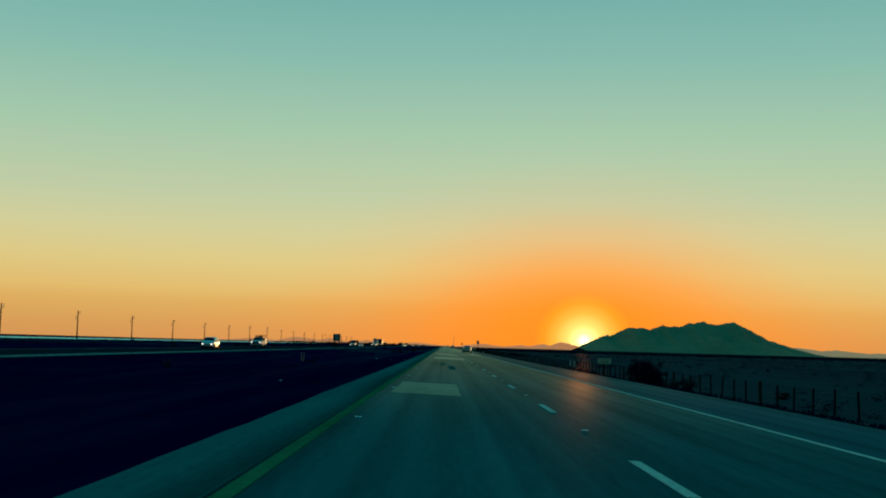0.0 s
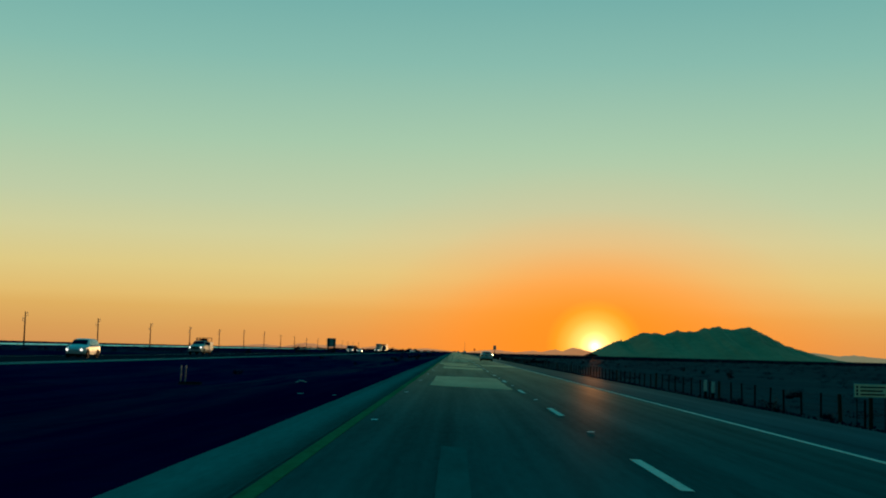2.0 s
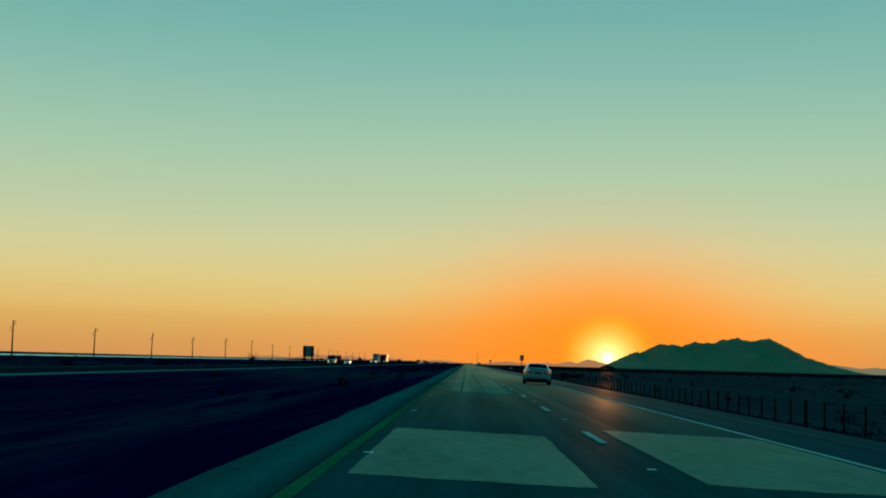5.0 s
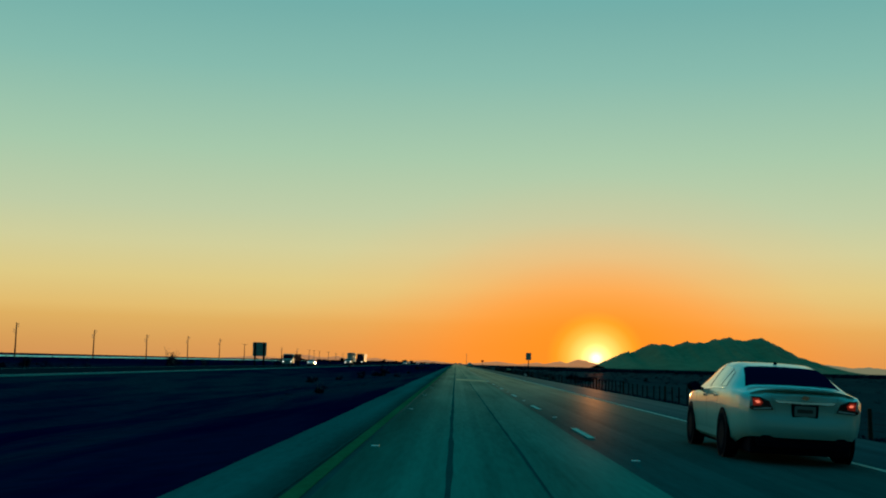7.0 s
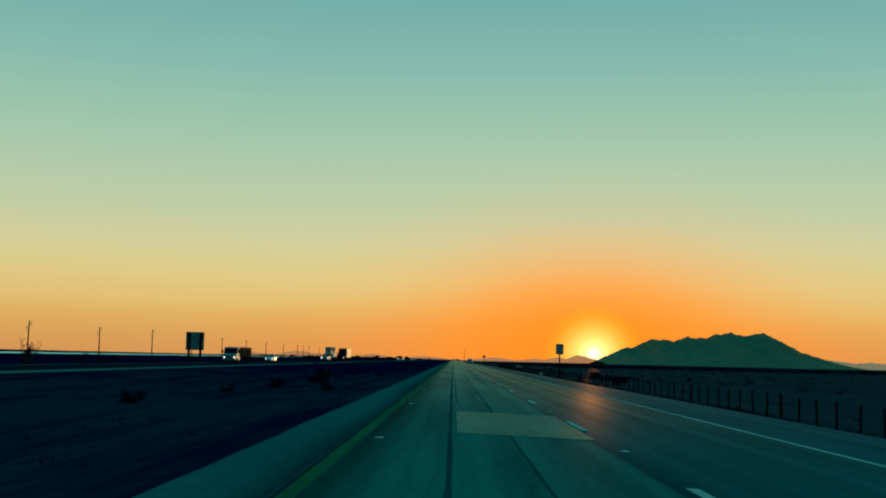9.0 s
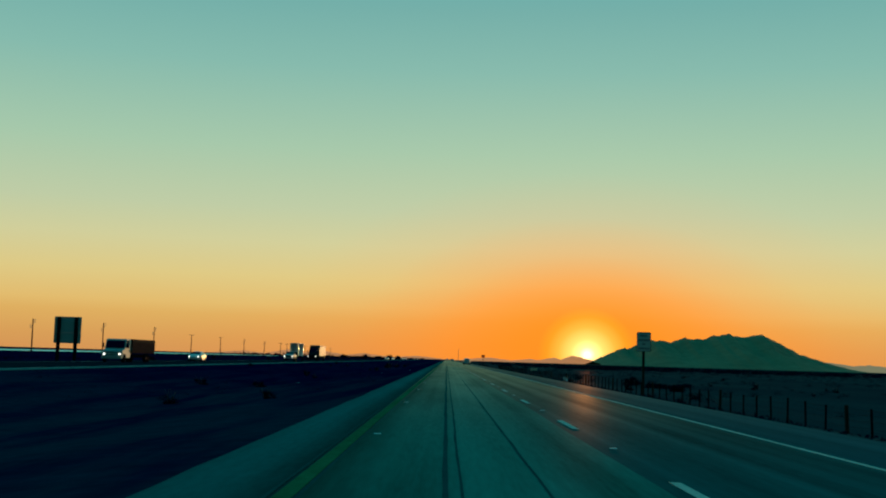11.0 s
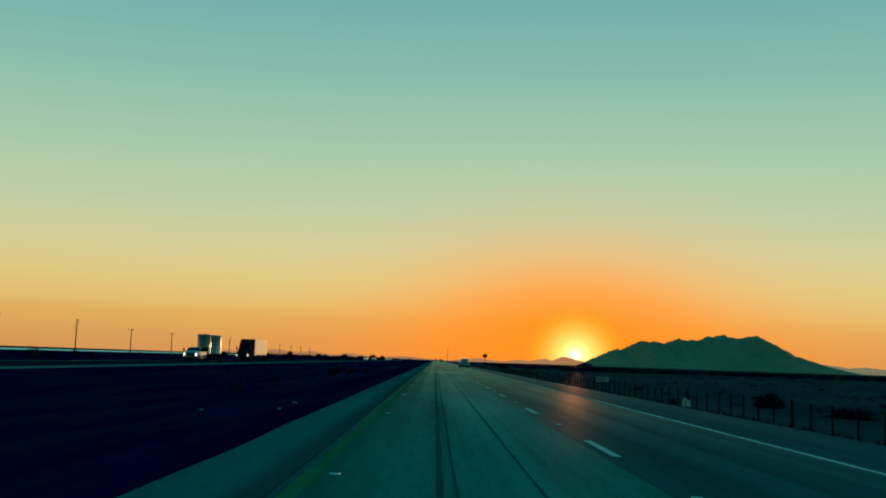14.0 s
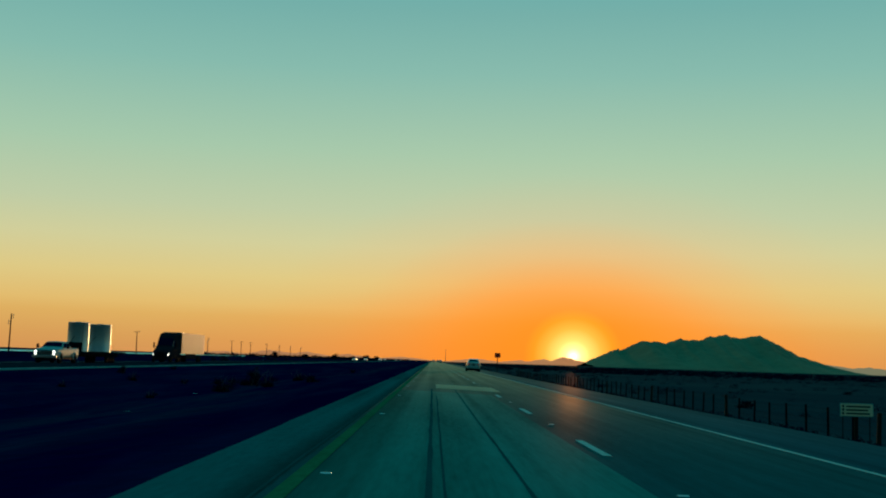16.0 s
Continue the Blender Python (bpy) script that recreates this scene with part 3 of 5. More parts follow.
bm = bmesh.new()
rng = random.Random(8)
bmesh.ops.create_grid(bm, x_segments=10, y_segments=10, size=0.33)
for v in bm.verts:
    x, y = v.co.x, v.co.y
    v.co = Vector((0.14 * noise.noise((x * 5, y * 5, 1)) + 0.05, x * (1.0 + 0.3 * noise.noise((x * 4, y * 4, 7))), y * (0.85 + 0.5 * noise.noise((x * 3, y * 3, 9)))))
drop = [f for f in bm.faces if noise.noise(f.calc_center_median() * 4 + Vector((3, 0, 0))) > 0.22]
bmesh.ops.delete(bm, geom=drop, context="FACES")
scrap = part("plastic_scrap", bm, "plastic_film", smooth=True)
scrap.matrix_basis = pose(FENCE_X - 0.25, 503.2, land(16, 505) + 0.50, 0, 0, -68)
tagged(scrap, "torn white plastic sheet caught on the wire fence", "litter")

# ---- utility poles ----
def utility_pole(kind):
    pole = thing("utility_pole", "weathered wooden utility pole with short crossarms" if kind == "t" else "weathered wooden utility pole with staggered insulator brackets", "utility pole", "utility poles")
    part("shaft", rod(bmesh.new(), (0, 0, -0.5), (0, 0, 10.25), 0.24, 0.16, 10), "old_wood", pole, smooth=True)
    if kind == "t":
        part("crossarm", box(bmesh.new(), -1.25, 1.25, -0.08, 0.08, 9.95, 10.13, 0.01), "old_wood", pole)
        for x in (-1.15, -0.5, 0.5, 1.15):
            part("insulator", rod(bmesh.new(), (x, 0, 10.13), (x, 0, 10.37), 0.05, 0.04), "galvanised", pole)
    else:
        for i, z in enumerate((8.9, 8.0, 9.6, 7.3)):
            s = -1 if i % 2 else 1
            bm = bmesh.new()
            rod(bm, (0, 0, z), (s * 0.72, 0, z + 0.18), 0.08, 0.06)
            br = part("bracket", bm, "galvanised", pole)
            part("insulator", rod(bmesh.new(), (s * 0.72, 0, z + 0.08), (s * 0.72, 0, z + 0.5), 0.11, 0.08), "galvanised", br)
    return pole


POLE_X = -131.4
TALLER = {7: 1.10, 8: 1.14}       # two poles stand higher than their neighbours
POLES = (254, 325.5, 398.8, 469.3, 540.8, 612.8, 682, 754, 827.2, 901.2, 976.5, 1052, 1132, 1209, 1244, 1283, 1362, 1436, 1510, 1586)
makers = {k: utility_pole(k) for k in ("b", "t")}
used = set()
for k, py in enumerate(POLES):
    kind = "t" if k in (9, 10, 13, 14, 15, 16) else "b"
    m = pose(POLE_X + (1.6 if k == 1 else 0.2 * math.sin(k)), py, -0.25 + (0.0 if kind == "b" else -0.25), 0.3 * math.sin(k * 2.1), 0.6 * math.sin(k * 1.7), 3 * math.sin(k)) @ Matrix.Diagonal((1, 1, TALLER.get(k, 1.0), 1))
    if kind not in used:
        makers[kind].matrix_basis = m
        used.add(kind)
    else:
        copy_thing(makers[kind], m)

# ---- signs ----
def panel(bm, w, z0, z1, y, t=0.02, r=0.06):
    """An upright plate with rounded corners, facing -y."""
    pts = []
    for cx, cz, a0 in ((w / 2 - r, z1 - r, 0), (-w / 2 + r, z1 - r, 90), (-w / 2 + r, z0 + r, 180), (w / 2 - r, z0 + r, 270)):
        for k in range(5):
            a = radians(a0 + 22.5 * k)
            pts.append((cx + r * math.cos(a), cz + r * math.sin(a)))
    front = [bm.verts.new((x, y, z)) for x, z in pts]
    back = [bm.verts.new((x, y + t, z)) for x, z in pts]
    bm.faces.new(front)
    bm.faces.new(back[::-1])
    n = len(pts)
    for i in range(n):
        bm.faces.new((front[i], front[(i + 1) % n], back[(i + 1) % n], back[i]))
    bmesh.ops.recalc_face_normals(bm, faces=bm.faces)
    return bm


def bars(parent, rows, y, material="sign_black"):
    for x0, x1, z0, z1 in rows:
        part("text_bar", box(bmesh.new(), x0, x1, y - 0.004, y, z0, z1), material, parent)


sx, sy = 9.95, 401.2
sz = land(sx, sy)
sign = thing("road_sign", "white rectangular road sign with dark lettering on one post", "road sign", at=pose(sx, sy, 0, 0, 0, -2))
part("post", box(bmesh.new(), -0.075, 0.075, 0.03, 0.18, sz - 0.3, 3.15, 0.008), "old_wood", sign)
face = part("panel", panel(bmesh.new(), 0.82, 2.10, 3.25, 0.0), "sign_white", sign, "white sign panel")
part("border", panel(bmesh.new(), 0.89, 2.065, 3.285, 0.006, 0.018, 0.09), "sign_black", sign)
bars(face, [(-0.22, 0.22, 3.0, 3.12), (-0.36, 0.36, 2.72, 2.84), (-0.10, 0.10, 2.47, 2.59), (-0.36, 0.36, 2.2, 2.32)], -0.001, "sign_grey")


def small_sign(x, y, label):
    z = land(x, y)
    s = thing("information_sign", label, "road sign", "small verge signs", at=pose(x, y, z, 0, 0, -3))
    top = 0.19 - z if y > 300 else 0.47 - z
    part("post", box(bmesh.new(), -0.06, 0.06, 0.03, 0.13, -0.3, top - 0.02, 0.006), "old_wood", s)
    for sxx in (-0.46, 0.46):
        part("brace", rod(bmesh.new(), (sxx, 0.06, -0.2), (sxx, 0.06, top - 0.05), 0.018), "post_steel", s)
    f = part("panel", panel(bmesh.new(), 1.10, top - 0.42, top, 0.0, 0.02, 0.03), "sign_cream", s, "pale cream sign panel")
    part("border", panel(bmesh.new(), 1.14, top - 0.44, top + 0.02, 0.006, 0.016, 0.04), "sign_back", s)
    bars(f, [(-0.50, -0.43, top - 0.13, top - 0.05), (-0.50, -0.43, top - 0.25, top - 0.17), (-0.50, -0.43, top - 0.37, top - 0.29),
             (-0.36, 0.46, top - 0.12, top - 0.07), (-0.36, 0.38, top - 0.24, top - 0.19), (-0.36, 0.44, top - 0.36, top - 0.31)], -0.001, "load_brown")


small_sign(11.8, 98.3, "small cream notice sign on a wooden post beside a bush")
small_sign(12.28, 521, "small cream notice sign on a wooden post by the fence")

sx, sy = 8.85, 680
sign = thing("warning_sign", "small rectangular sign on the verge, coloured red for glare", "road sign", at=pose(sx, sy, 0))
part("post", box(bmesh.new(), -0.06, 0.06, 0.03, 0.13, land(sx, sy) - 0.3, 2.8, 0.006), "post_steel", sign)
# the orange glare over this backlit panel is put in as red
part("panel", panel(bmesh.new(), 1.0, 2.05, 2.85, 0.0, 0.02, 0.05), "glare_red", sign, "sign panel coloured glare red")

bx, by = -45.3, 457.5
bz = land(bx, by)
board = thing("guide_sign", "back of a large highway guide sign on two dark posts", "road sign", at=pose(bx, by, 0, 0, 0, 4))
part("panel", panel(bmesh.new(), 3.0, 1.75, 4.75, 0.1, 0.03, 0.12), "sign_back", board, "bare aluminium sign back")
for x in (-0.95, 0.95):
    part("post", box(bmesh.new(), x - 0.19, x + 0.19, -0.14, 0.09, bz - 0.4, 4.68, 0.015), "dark_steel", board)
part("rail", box(bmesh.new(), -1.46, 1.46, 0.05, 0.098, 2.88, 3.0), "reflector", board, "bright metal stiffening rail")

# ---- vehicles ----
def wheel_parts(parent, x, y, r, w, side, style="rim", spokes=5):
    """A wheel: tyre, and a dished rim with spokes under it. side: -1 left, 1 right, where the face looks."""
    bm = bmesh.new()
    prof = [(0.66, 0.5), (0.92, 0.5), (0.985, 0.40), (1.0, 0.25), (1.0, -0.25), (0.985, -0.40), (0.92, -0.5), (0.66, -0.5)]
    n = 28
    rings = []
    for k in range(n):
        a = 2 * math.pi * k / n
        rings.append([bm.verts.new((side * t * w, r * q * math.cos(a), r * q * math.sin(a))) for q, t in prof])
    for k in range(n):
        for i in range(len(prof) - 1):
            bm.faces.new((rings[k][i], rings[k][i + 1], rings[(k + 1) % n][i + 1], rings[(k + 1) % n][i]))
    bmesh.ops.recalc_face_normals(bm, faces=bm.faces)
    wheel = new("wheel")
    wheel.parent = parent
    wheel.location = (x, y, r)
    part("tyre", bm, "rubber", wheel, smooth=True)
    bm = bmesh.new()
    for k in range(spokes):
        a = 2 * math.pi * k / spokes
        c, s = math.cos(a), math.sin(a)
        for d in (-0.035, 0.035):
            p = Vector((side * w * 0.36, r * 0.10 * c - d * s, r * 0.10 * s + d * c))
            q = Vector((side * w * 0.44, r * 0.64 * c - d * 1.6 * s, r * 0.64 * s + d * 1.6 * c))
            rod(bm, p, q, 0.018, 0.016, 5)
    m = Matrix.Translation((side * w * 0.38, 0, 0)) @ pose(0, 0, 0, 0, 90, 0)
    bmesh.ops.create_cone(bm, cap_ends=True, segments=16, radius1=0.06, radius2=0.06, depth=0.03, matrix=m)
    for k in range(n):
        a, b = 2 * math.pi * k / n, 2 * math.pi * (k + 1) / n
        q = [bm.verts.new((side * t * w, r * g * math.cos(e), r * g * math.sin(e))) for e in (a, b) for g, t in ((0.67, 0.49), (0.62, 0.42))]
        bm.faces.new((q[0], q[1], q[3], q[2]))
    part("rim", bm, style, wheel)
    bm = bmesh.new()
    bmesh.ops.create_cone(bm, cap_ends=True, segments=24, radius1=r * 0.66, radius2=r * 0.66, depth=0.02, matrix=Matrix.Translation((side * w * 0.15, 0, 0)) @ pose(0, 0, 0, 0, 90, 0))
    part("brake_disc", bm, "rim_dark", wheel)
    return wheel


class Shell:
    """The skin of a car: a smooth surface over length (from the tail) and girth (from sill to roof's middle)."""

    def __init__(self, length, top, belt, wide, narrow, low):
        self.length = length
        self.s = np.linspace(0, length, int(length / 0.04) + 1)
        k = np.hanning(9)
        k /= k.sum()

        def smooth(tab):
            v = np.interp(self.s, [a for a, _ in tab], [b for _, b in tab])
            return np.convolve(np.pad(v, 4, mode="edge"), k, mode="valid")
        self.t = [smooth(tab) for tab in (top, belt, wide, narrow, low)]

    def at(self, s, u):
        zt, zb, w, wt, zl = (float(np.interp(s, self.s, v)) for v in self.t)
        zb = min(zb, zt - 0.03)
        p4, p7 = (w * 0.955, zb), (wt, zt - 0.045)
        pts = [(w * 0.86, zl), (w * 0.955, zl + 0.07), (w * 1.0, zl + (zb - zl) * 0.5), (w * 1.0, zl + (zb - zl) * 0.74), (w * 0.985, zb - 0.05), p4]
        for g, o in ((0.35, 0.02), (0.7, 0.018)):
            pts.append((p4[0] + (p7[0] - p4[0]) * g + o * min(1, (zt - zb) / 0.3), p4[1] + (p7[1] - p4[1]) * g))
        pts += [p7, (wt * 0.86, zt - 0.012), (wt * 0.45, zt), (0.0, zt + 0.004)]
        i = min(int(u), len(pts) - 2)
        f = u - i
        return Vector((pts[i][0] + (pts[i + 1][0] - pts[i][0]) * f, s, pts[i][1] + (pts[i + 1][1] - pts[i][1]) * f))

    def normal(self, s, u):
        a = self.at(min(s + 0.03, self.length), u) - self.at(max(s - 0.03, 0), u)
        b = self.at(s, min(u + 0.1, 11)) - self.at(s, max(u - 0.1, 0))
        n = b.cross(a)
        return n.normalized() if n.length > 1e-9 else Vector((1, 0, 0))

    def skin(self):
        bm = bmesh.new()
        us = [0, 1, 1.5, 2, 2.5, 3, 3.5, 4, 4.5, 5, 5.5, 6, 6.5, 7, 7.5, 8, 8.5, 9, 9.5, 10, 10.5, 11]
        grid = []
        for s in self.s:
            half = [self.at(s, u) for u in us]
            row = [bm.verts.new(p) for p in half] + [bm.verts.new((-p.x, p.y, p.z)) for p in half[-2::-1]]
            grid.append(row)
        for a, b in zip(grid, grid[1:]):
            for i in range(len(a) - 1):
                bm.faces.new((a[i], b[i], b[i + 1], a[i + 1]))
        for row, out_ in ((grid[0], -1), (grid[-1], 1)):
            n = len(row)
            prev = row
            for k in (0.85, 0.6, 0.3, 0.0):
                cur = []
                for v in row:
                    p = v.co.copy()
                    ledge = max(0.0, min(1.0, (0.66 - p.z) / 0.05)) * max(0.0, min(1.0, (p.z - 0.38) / 0.08)) if out_ < 0 else 0.0
                    cur.append(bm.verts.new((p.x * k, p.y + out_ * (0.07 * (1 - k * k) + 0.055 * ledge * (1 - k ** 8)), p.z)))
                for i in range(n - 1):
                    bm.faces.new((prev[i], prev[i + 1], cur[i + 1], cur[i]))
                prev = cur
        bmesh.ops.remove_doubles(bm, verts=bm.verts, dist=0.0005)
        bmesh.ops.recalc_face_normals(bm, faces=bm.faces)
        return bm

    def patch(self, corners, lift=0.006, side=1, n=8, across=False):
        """A sheet laid on the skin: corners (s, u) in order; across: both halves as one."""
        bm = bmesh.new()
        (a, b, c, d) = corners
        grid = []
        for i in range(n + 1):
            f = i / n
            row = []
            m = n * 2 if across else n
            for j in range(m + 1):
                g = j / n
                sd = side
                if g > 1:
                    g, sd = 2 - g, -side
                s = (a[0] * (1 - g) + b[0] * g) * (1 - f) + (d[0] * (1 - g) + c[0] * g) * f
                u = (a[1] * (1 - g) + b[1] * g) * (1 - f) + (d[1] * (1 - g) + c[1] * g) * f
                nn = self.normal(s, u)
                if nn.z < -0.5 or nn.x < -0.2:
                    nn = -nn
                p = self.at(s, u) + nn * lift
                row.append(bm.verts.new((p.x * sd, p.y, p.z)))
            grid.append(row)
        for r0, r1 in zip(grid, grid[1:]):
            for i in range(len(r0) - 1):
                bm.faces.new((r0[i], r0[i + 1], r1[i + 1], r1[i]))
        bmesh.ops.recalc_face_normals(bm, faces=bm.faces)
        return bm


def tail_y(x, half=0.75):
    return -0.07 * (1 - min(1, (abs(x) / half)) ** 2)


def rear_plate(pts, out_, half=0.75, thick=0.03):
    """A piece that follows the tail's bow: outline (x, z) in order."""
    bm = bmesh.new()
    f = [bm.verts.new((x, tail_y(x, half) - out_, z)) for x, z in pts]
    b = [bm.verts.new((x, tail_y(x, half) + thick, z)) for x, z in pts]
    cover = bm.faces.new(f)
    n = len(pts)
    for i in range(n):
        bm.faces.new((f[i], f[(i + 1) % n], b[(i + 1) % n], b[i]))
    if n > 4:
        bmesh.ops.triangulate(bm, faces=[cover])
    bmesh.ops.recalc_face_normals(bm, faces=bm.faces)
    return bm


SEDAN = dict(
    length=4.80,
    top=[(0, 0.965), (0.06, 1.02), (0.2, 1.05), (0.5, 1.062), (0.63, 1.082), (0.96, 1.24), (1.36, 1.37), (1.85, 1.425), (2.45, 1.435), (2.95, 1.385), (3.4, 1.20), (3.75, 1.04), (4.2, 0.96), (4.6, 0.82), (4.74, 0.70), (4.8, 0.58)],
    belt=[(0, 0.90), (0.2, 0.965), (0.7, 0.995), (2, 0.985), (3.3, 0.93), (3.75, 0.92), (4.2, 0.88), (4.6, 0.74), (4.8, 0.52)],
    wide=[(0, 0.73), (0.06, 0.79), (0.2, 0.85), (0.6, 0.90), (1.05, 0.915), (2.4, 0.91), (3.6, 0.915), (4.2, 0.89), (4.5, 0.82), (4.7, 0.70), (4.8, 0.58)],
    narrow=[(0, 0.60), (0.2, 0.68), (0.58, 0.70), (0.92, 0.64), (1.38, 0.575), (2.4, 0.58), (3.0, 0.575), (3.4, 0.65), (3.75, 0.72), (4.3, 0.68), (4.8, 0.42)],
    low=[(0, 0.375), (0.12, 0.37), (0.4, 0.33), (0.62, 0.26), (1, 0.2), (3.8, 0.2), (4.5, 0.22), (4.8, 0.3)])
WAGON = dict(
    length=4.6,
    top=[(0, 1.15), (0.06, 1.3), (0.2, 1.5), (0.5, 1.64), (1.0, 1.69), (2.2, 1.70), (2.8, 1.62), (3.3, 1.3), (3.55, 1.12), (4.2, 1.04), (4.5, 0.9), (4.6, 0.7)],
    belt=[(0, 1.0), (0.2, 1.08), (2, 1.06), (3.4, 1.02), (4.2, 0.95), (4.6, 0.62)],
    wide=[(0, 0.78), (0.06, 0.84), (0.2, 0.89), (1, 0.92), (3.5, 0.92), (4.2, 0.88), (4.6, 0.66)],
    narrow=[(0, 0.62), (0.3, 0.62), (1.0, 0.64), (2.6, 0.64), (3.1, 0.68), (3.55, 0.74), (4.3, 0.7), (4.6, 0.5)],
    low=[(0, 0.45), (0.3, 0.32), (1, 0.26), (3.7, 0.26), (4.6, 0.36)])


def car(name, label, at, shape, paint_, tail=True, lit=False, group="", glass="side_glass", axles=(1.05, 3.83), radius=0.33):
    sh = Shell(**shape)
    wagon = shape is WAGON
    c = thing(name, label, "car", group, at=at)
    part("body", sh.skin(), paint_, c, smooth=True)
    if wagon:
        rear_w = ((0.10, 7.7), (0.10, 11), (0.34, 11), (0.34, 8.2))
        wind = ((3.45, 8.1), (3.45, 11), (2.85, 11), (2.85, 8.2))
        sides = [((0.35, 5.3), (1.15, 5.3), (1.12, 7.6), (0.55, 7.6)), ((1.22, 5.3), (2.05, 5.3), (2.05, 7.6), (1.2, 7.6)), ((2.12, 5.3), (3.15, 5.3), (2.75, 7.6), (2.12, 7.6))]
    else:
        rear_w = ((0.65, 8.1), (0.65, 11), (1.34, 11), (1.34, 8.25))
        wind = ((3.70, 8.1), (3.70, 11), (3.02, 11), (3.02, 8.2))
        sides = [((1.20, 5.5), (1.56, 5.3), (1.60, 7.45), (1.44, 7.2)), ((1.60, 5.3), (2.36, 5.25), (2.36, 7.65), (1.66, 7.5)), ((2.43, 5.25), (3.42, 5.2), (2.98, 7.6), (2.43, 7.65))]
    part("rear_window", sh.patch(rear_w, 0.006, across=True, n=8), "tint_glass", c, "dark tinted rear window", smooth=True)
    part("windscreen", sh.patch(wind, 0.006, across=True, n=8), "tint_glass", c, smooth=True)
    for sd in (-1, 1):
        for q in sides:
            part("side_window", sh.patch(q, 0.006, sd), glass, c, smooth=True)
        lo, hi = sides[0][0], sides[-1][1]
        part("window_trim", sh.patch(((lo[0] - 0.03, 5.08), (hi[0] + 0.04, 5.02), (hi[0] + 0.02, 5.2), (lo[0], 5.28)), 0.008, sd, 14), "chrome" if not wagon else "black_trim", c)
        part("pillar_trim", sh.patch(((sides[1][1][0] + 0.005, 5.25), (sides[2][0][0] - 0.005, 5.25), (sides[2][3][0] - 0.005, 7.65), (sides[1][2][0] + 0.005, 7.65)), 0.007, sd, 5), "black_trim", c)
        part("sill", sh.patch(((1.45, 0.9), (3.42, 0.9), (3.42, 1.3), (1.45, 1.3)), 0.012, sd, 10), paint_, c, smooth=True)
        for s in (1.50, 2.40, 3.36):
            part("door_gap", sh.patch(((s, 1.4), (s + 0.012, 1.4), (s + 0.012, 5.0), (s, 5.0)), 0.003, sd, 8), "black_trim", c)
        for s in (1.68, 2.55):
            p = sh.at(s, 3.72)
            bm = bmesh.new()
            box(bm, sd * (p.x + 0.004) - 0.018, sd * (p.x + 0.004) + 0.018, s - 0.1, s + 0.1, p.z - 0.018, p.z + 0.018, 0.008)
            part("door_handle", bm, "chrome", c, "chrome door handle")
        for y in axles:
            bm = bmesh.new()
            x = sd * (sh.at(y, 2.5).x + 0.004)
            bmesh.ops.create_cone(bm, cap_ends=True, segments=36, radius1=radius + 0.05, radius2=radius + 0.05, depth=0.012, matrix=Matrix.Translation((x, y, radius + 0.015)) @ pose(0, 0, 0, 0, 90, 0))
            part("wheel_arch", bm, "black_trim", c)
            bm = bmesh.new()
            ring = []
            for k in range(25):
                a = radians(-14 + 208 * k / 24)
                ring.append([bm.verts.new((x + sd * e, y + (radius + g) * math.cos(a), radius + 0.015 + (radius + g) * math.sin(a))) for g, e in ((0.046, 0.005), (0.050, 0.005), (0.054, 0.001))])
            for r0, r1 in zip(ring, ring[1:]):
                for i in range(2):
                    bm.faces.new((r0[i], r0[i + 1], r1[i + 1], r1[i]))
            bmesh.ops.recalc_face_normals(bm, faces=bm.faces)
            part("arch_lip", bm, "black_trim", c, smooth=True)
            wheel_parts(c, sd * (abs(x) - 0.095), y, radius, 0.215, sd, "rim")
        # mirror
        m = sh.at(3.0, 5.1)
        bm = bmesh.new()
        bmesh.ops.create_uvsphere(bm, u_segments=14, v_segments=10, radius=1)
        for v in bm.verts:
            v.co = Vector((sd * (m.x + 0.15) + v.co.x * 0.125, 3.0 + v.co.y * 0.075 + (0.03 if v.co.y < 0 else 0), m.z + 0.04 + v.co.z * 0.078))
        rod(bm, (sd * (m.x - 0.02), 3.02, m.z - 0.01), (sd * (m.x + 0.1), 3.01, m.z + 0.02), 0.03)
        mir = part("mirror", bm, "black_trim" if not lit else paint_, c, smooth=True)
        part("mirror_glass", rod(bmesh.new(), (sd * (m.x + 0.15), 2.91, m.z + 0.04), (sd * (m.x + 0.15), 2.922, m.z + 0.04), 0.07, 0.07, 14), "tint_glass", mir)
        # front lamp
        bm = sh.patch(((shape["length"] - 0.34, 3.3), (shape["length"] - 0.04, 3.0), (shape["length"] - 0.04, 4.3), (shape["length"] - 0.30, 4.5)), 0.008, sd, 5)
        part("headlight", bm, "lamp_clear", c)
        if lit:
            L = shape["length"]
            part("headlight_lens", rod(bmesh.new(), (sd * 0.62, L - 0.1, 0.70), (sd * 0.62, L + 0.03, 0.70), 0.085, 0.08, 14), "headlight_lit", c)
    if tail:
        hz = -0.035 if not wagon else 0.10
        for sd in (-1, 1):
            q = [(sd * 0.49, 0.91 + hz), (sd * 0.43, 0.79 + hz), (sd * 0.70, 0.77 + hz), (sd * 0.745, 0.79 + hz), (sd * 0.735, 0.965 + hz), (sd * 0.62, 0.96 + hz)]
            lamp_ = part("tail_lamp", rear_plate(q, 0.012), "lamp_red", c, "dark red tail lamp")
            part("lamp_wrap", sh.patch(((0.0, 2.9), (0.26, 3.1), (0.40, 4.0), (0.0, 4.5)), 0.008, sd, 6), "lamp_clear", lamp_, "clear wrap-round lens")
            q = [(sd * 0.715, 0.940 + hz), (sd * 0.625, 0.940 + hz), (sd * 0.575, 0.885 + hz), (sd * 0.60, 0.845 + hz), (sd * 0.70, 0.835 + hz)]
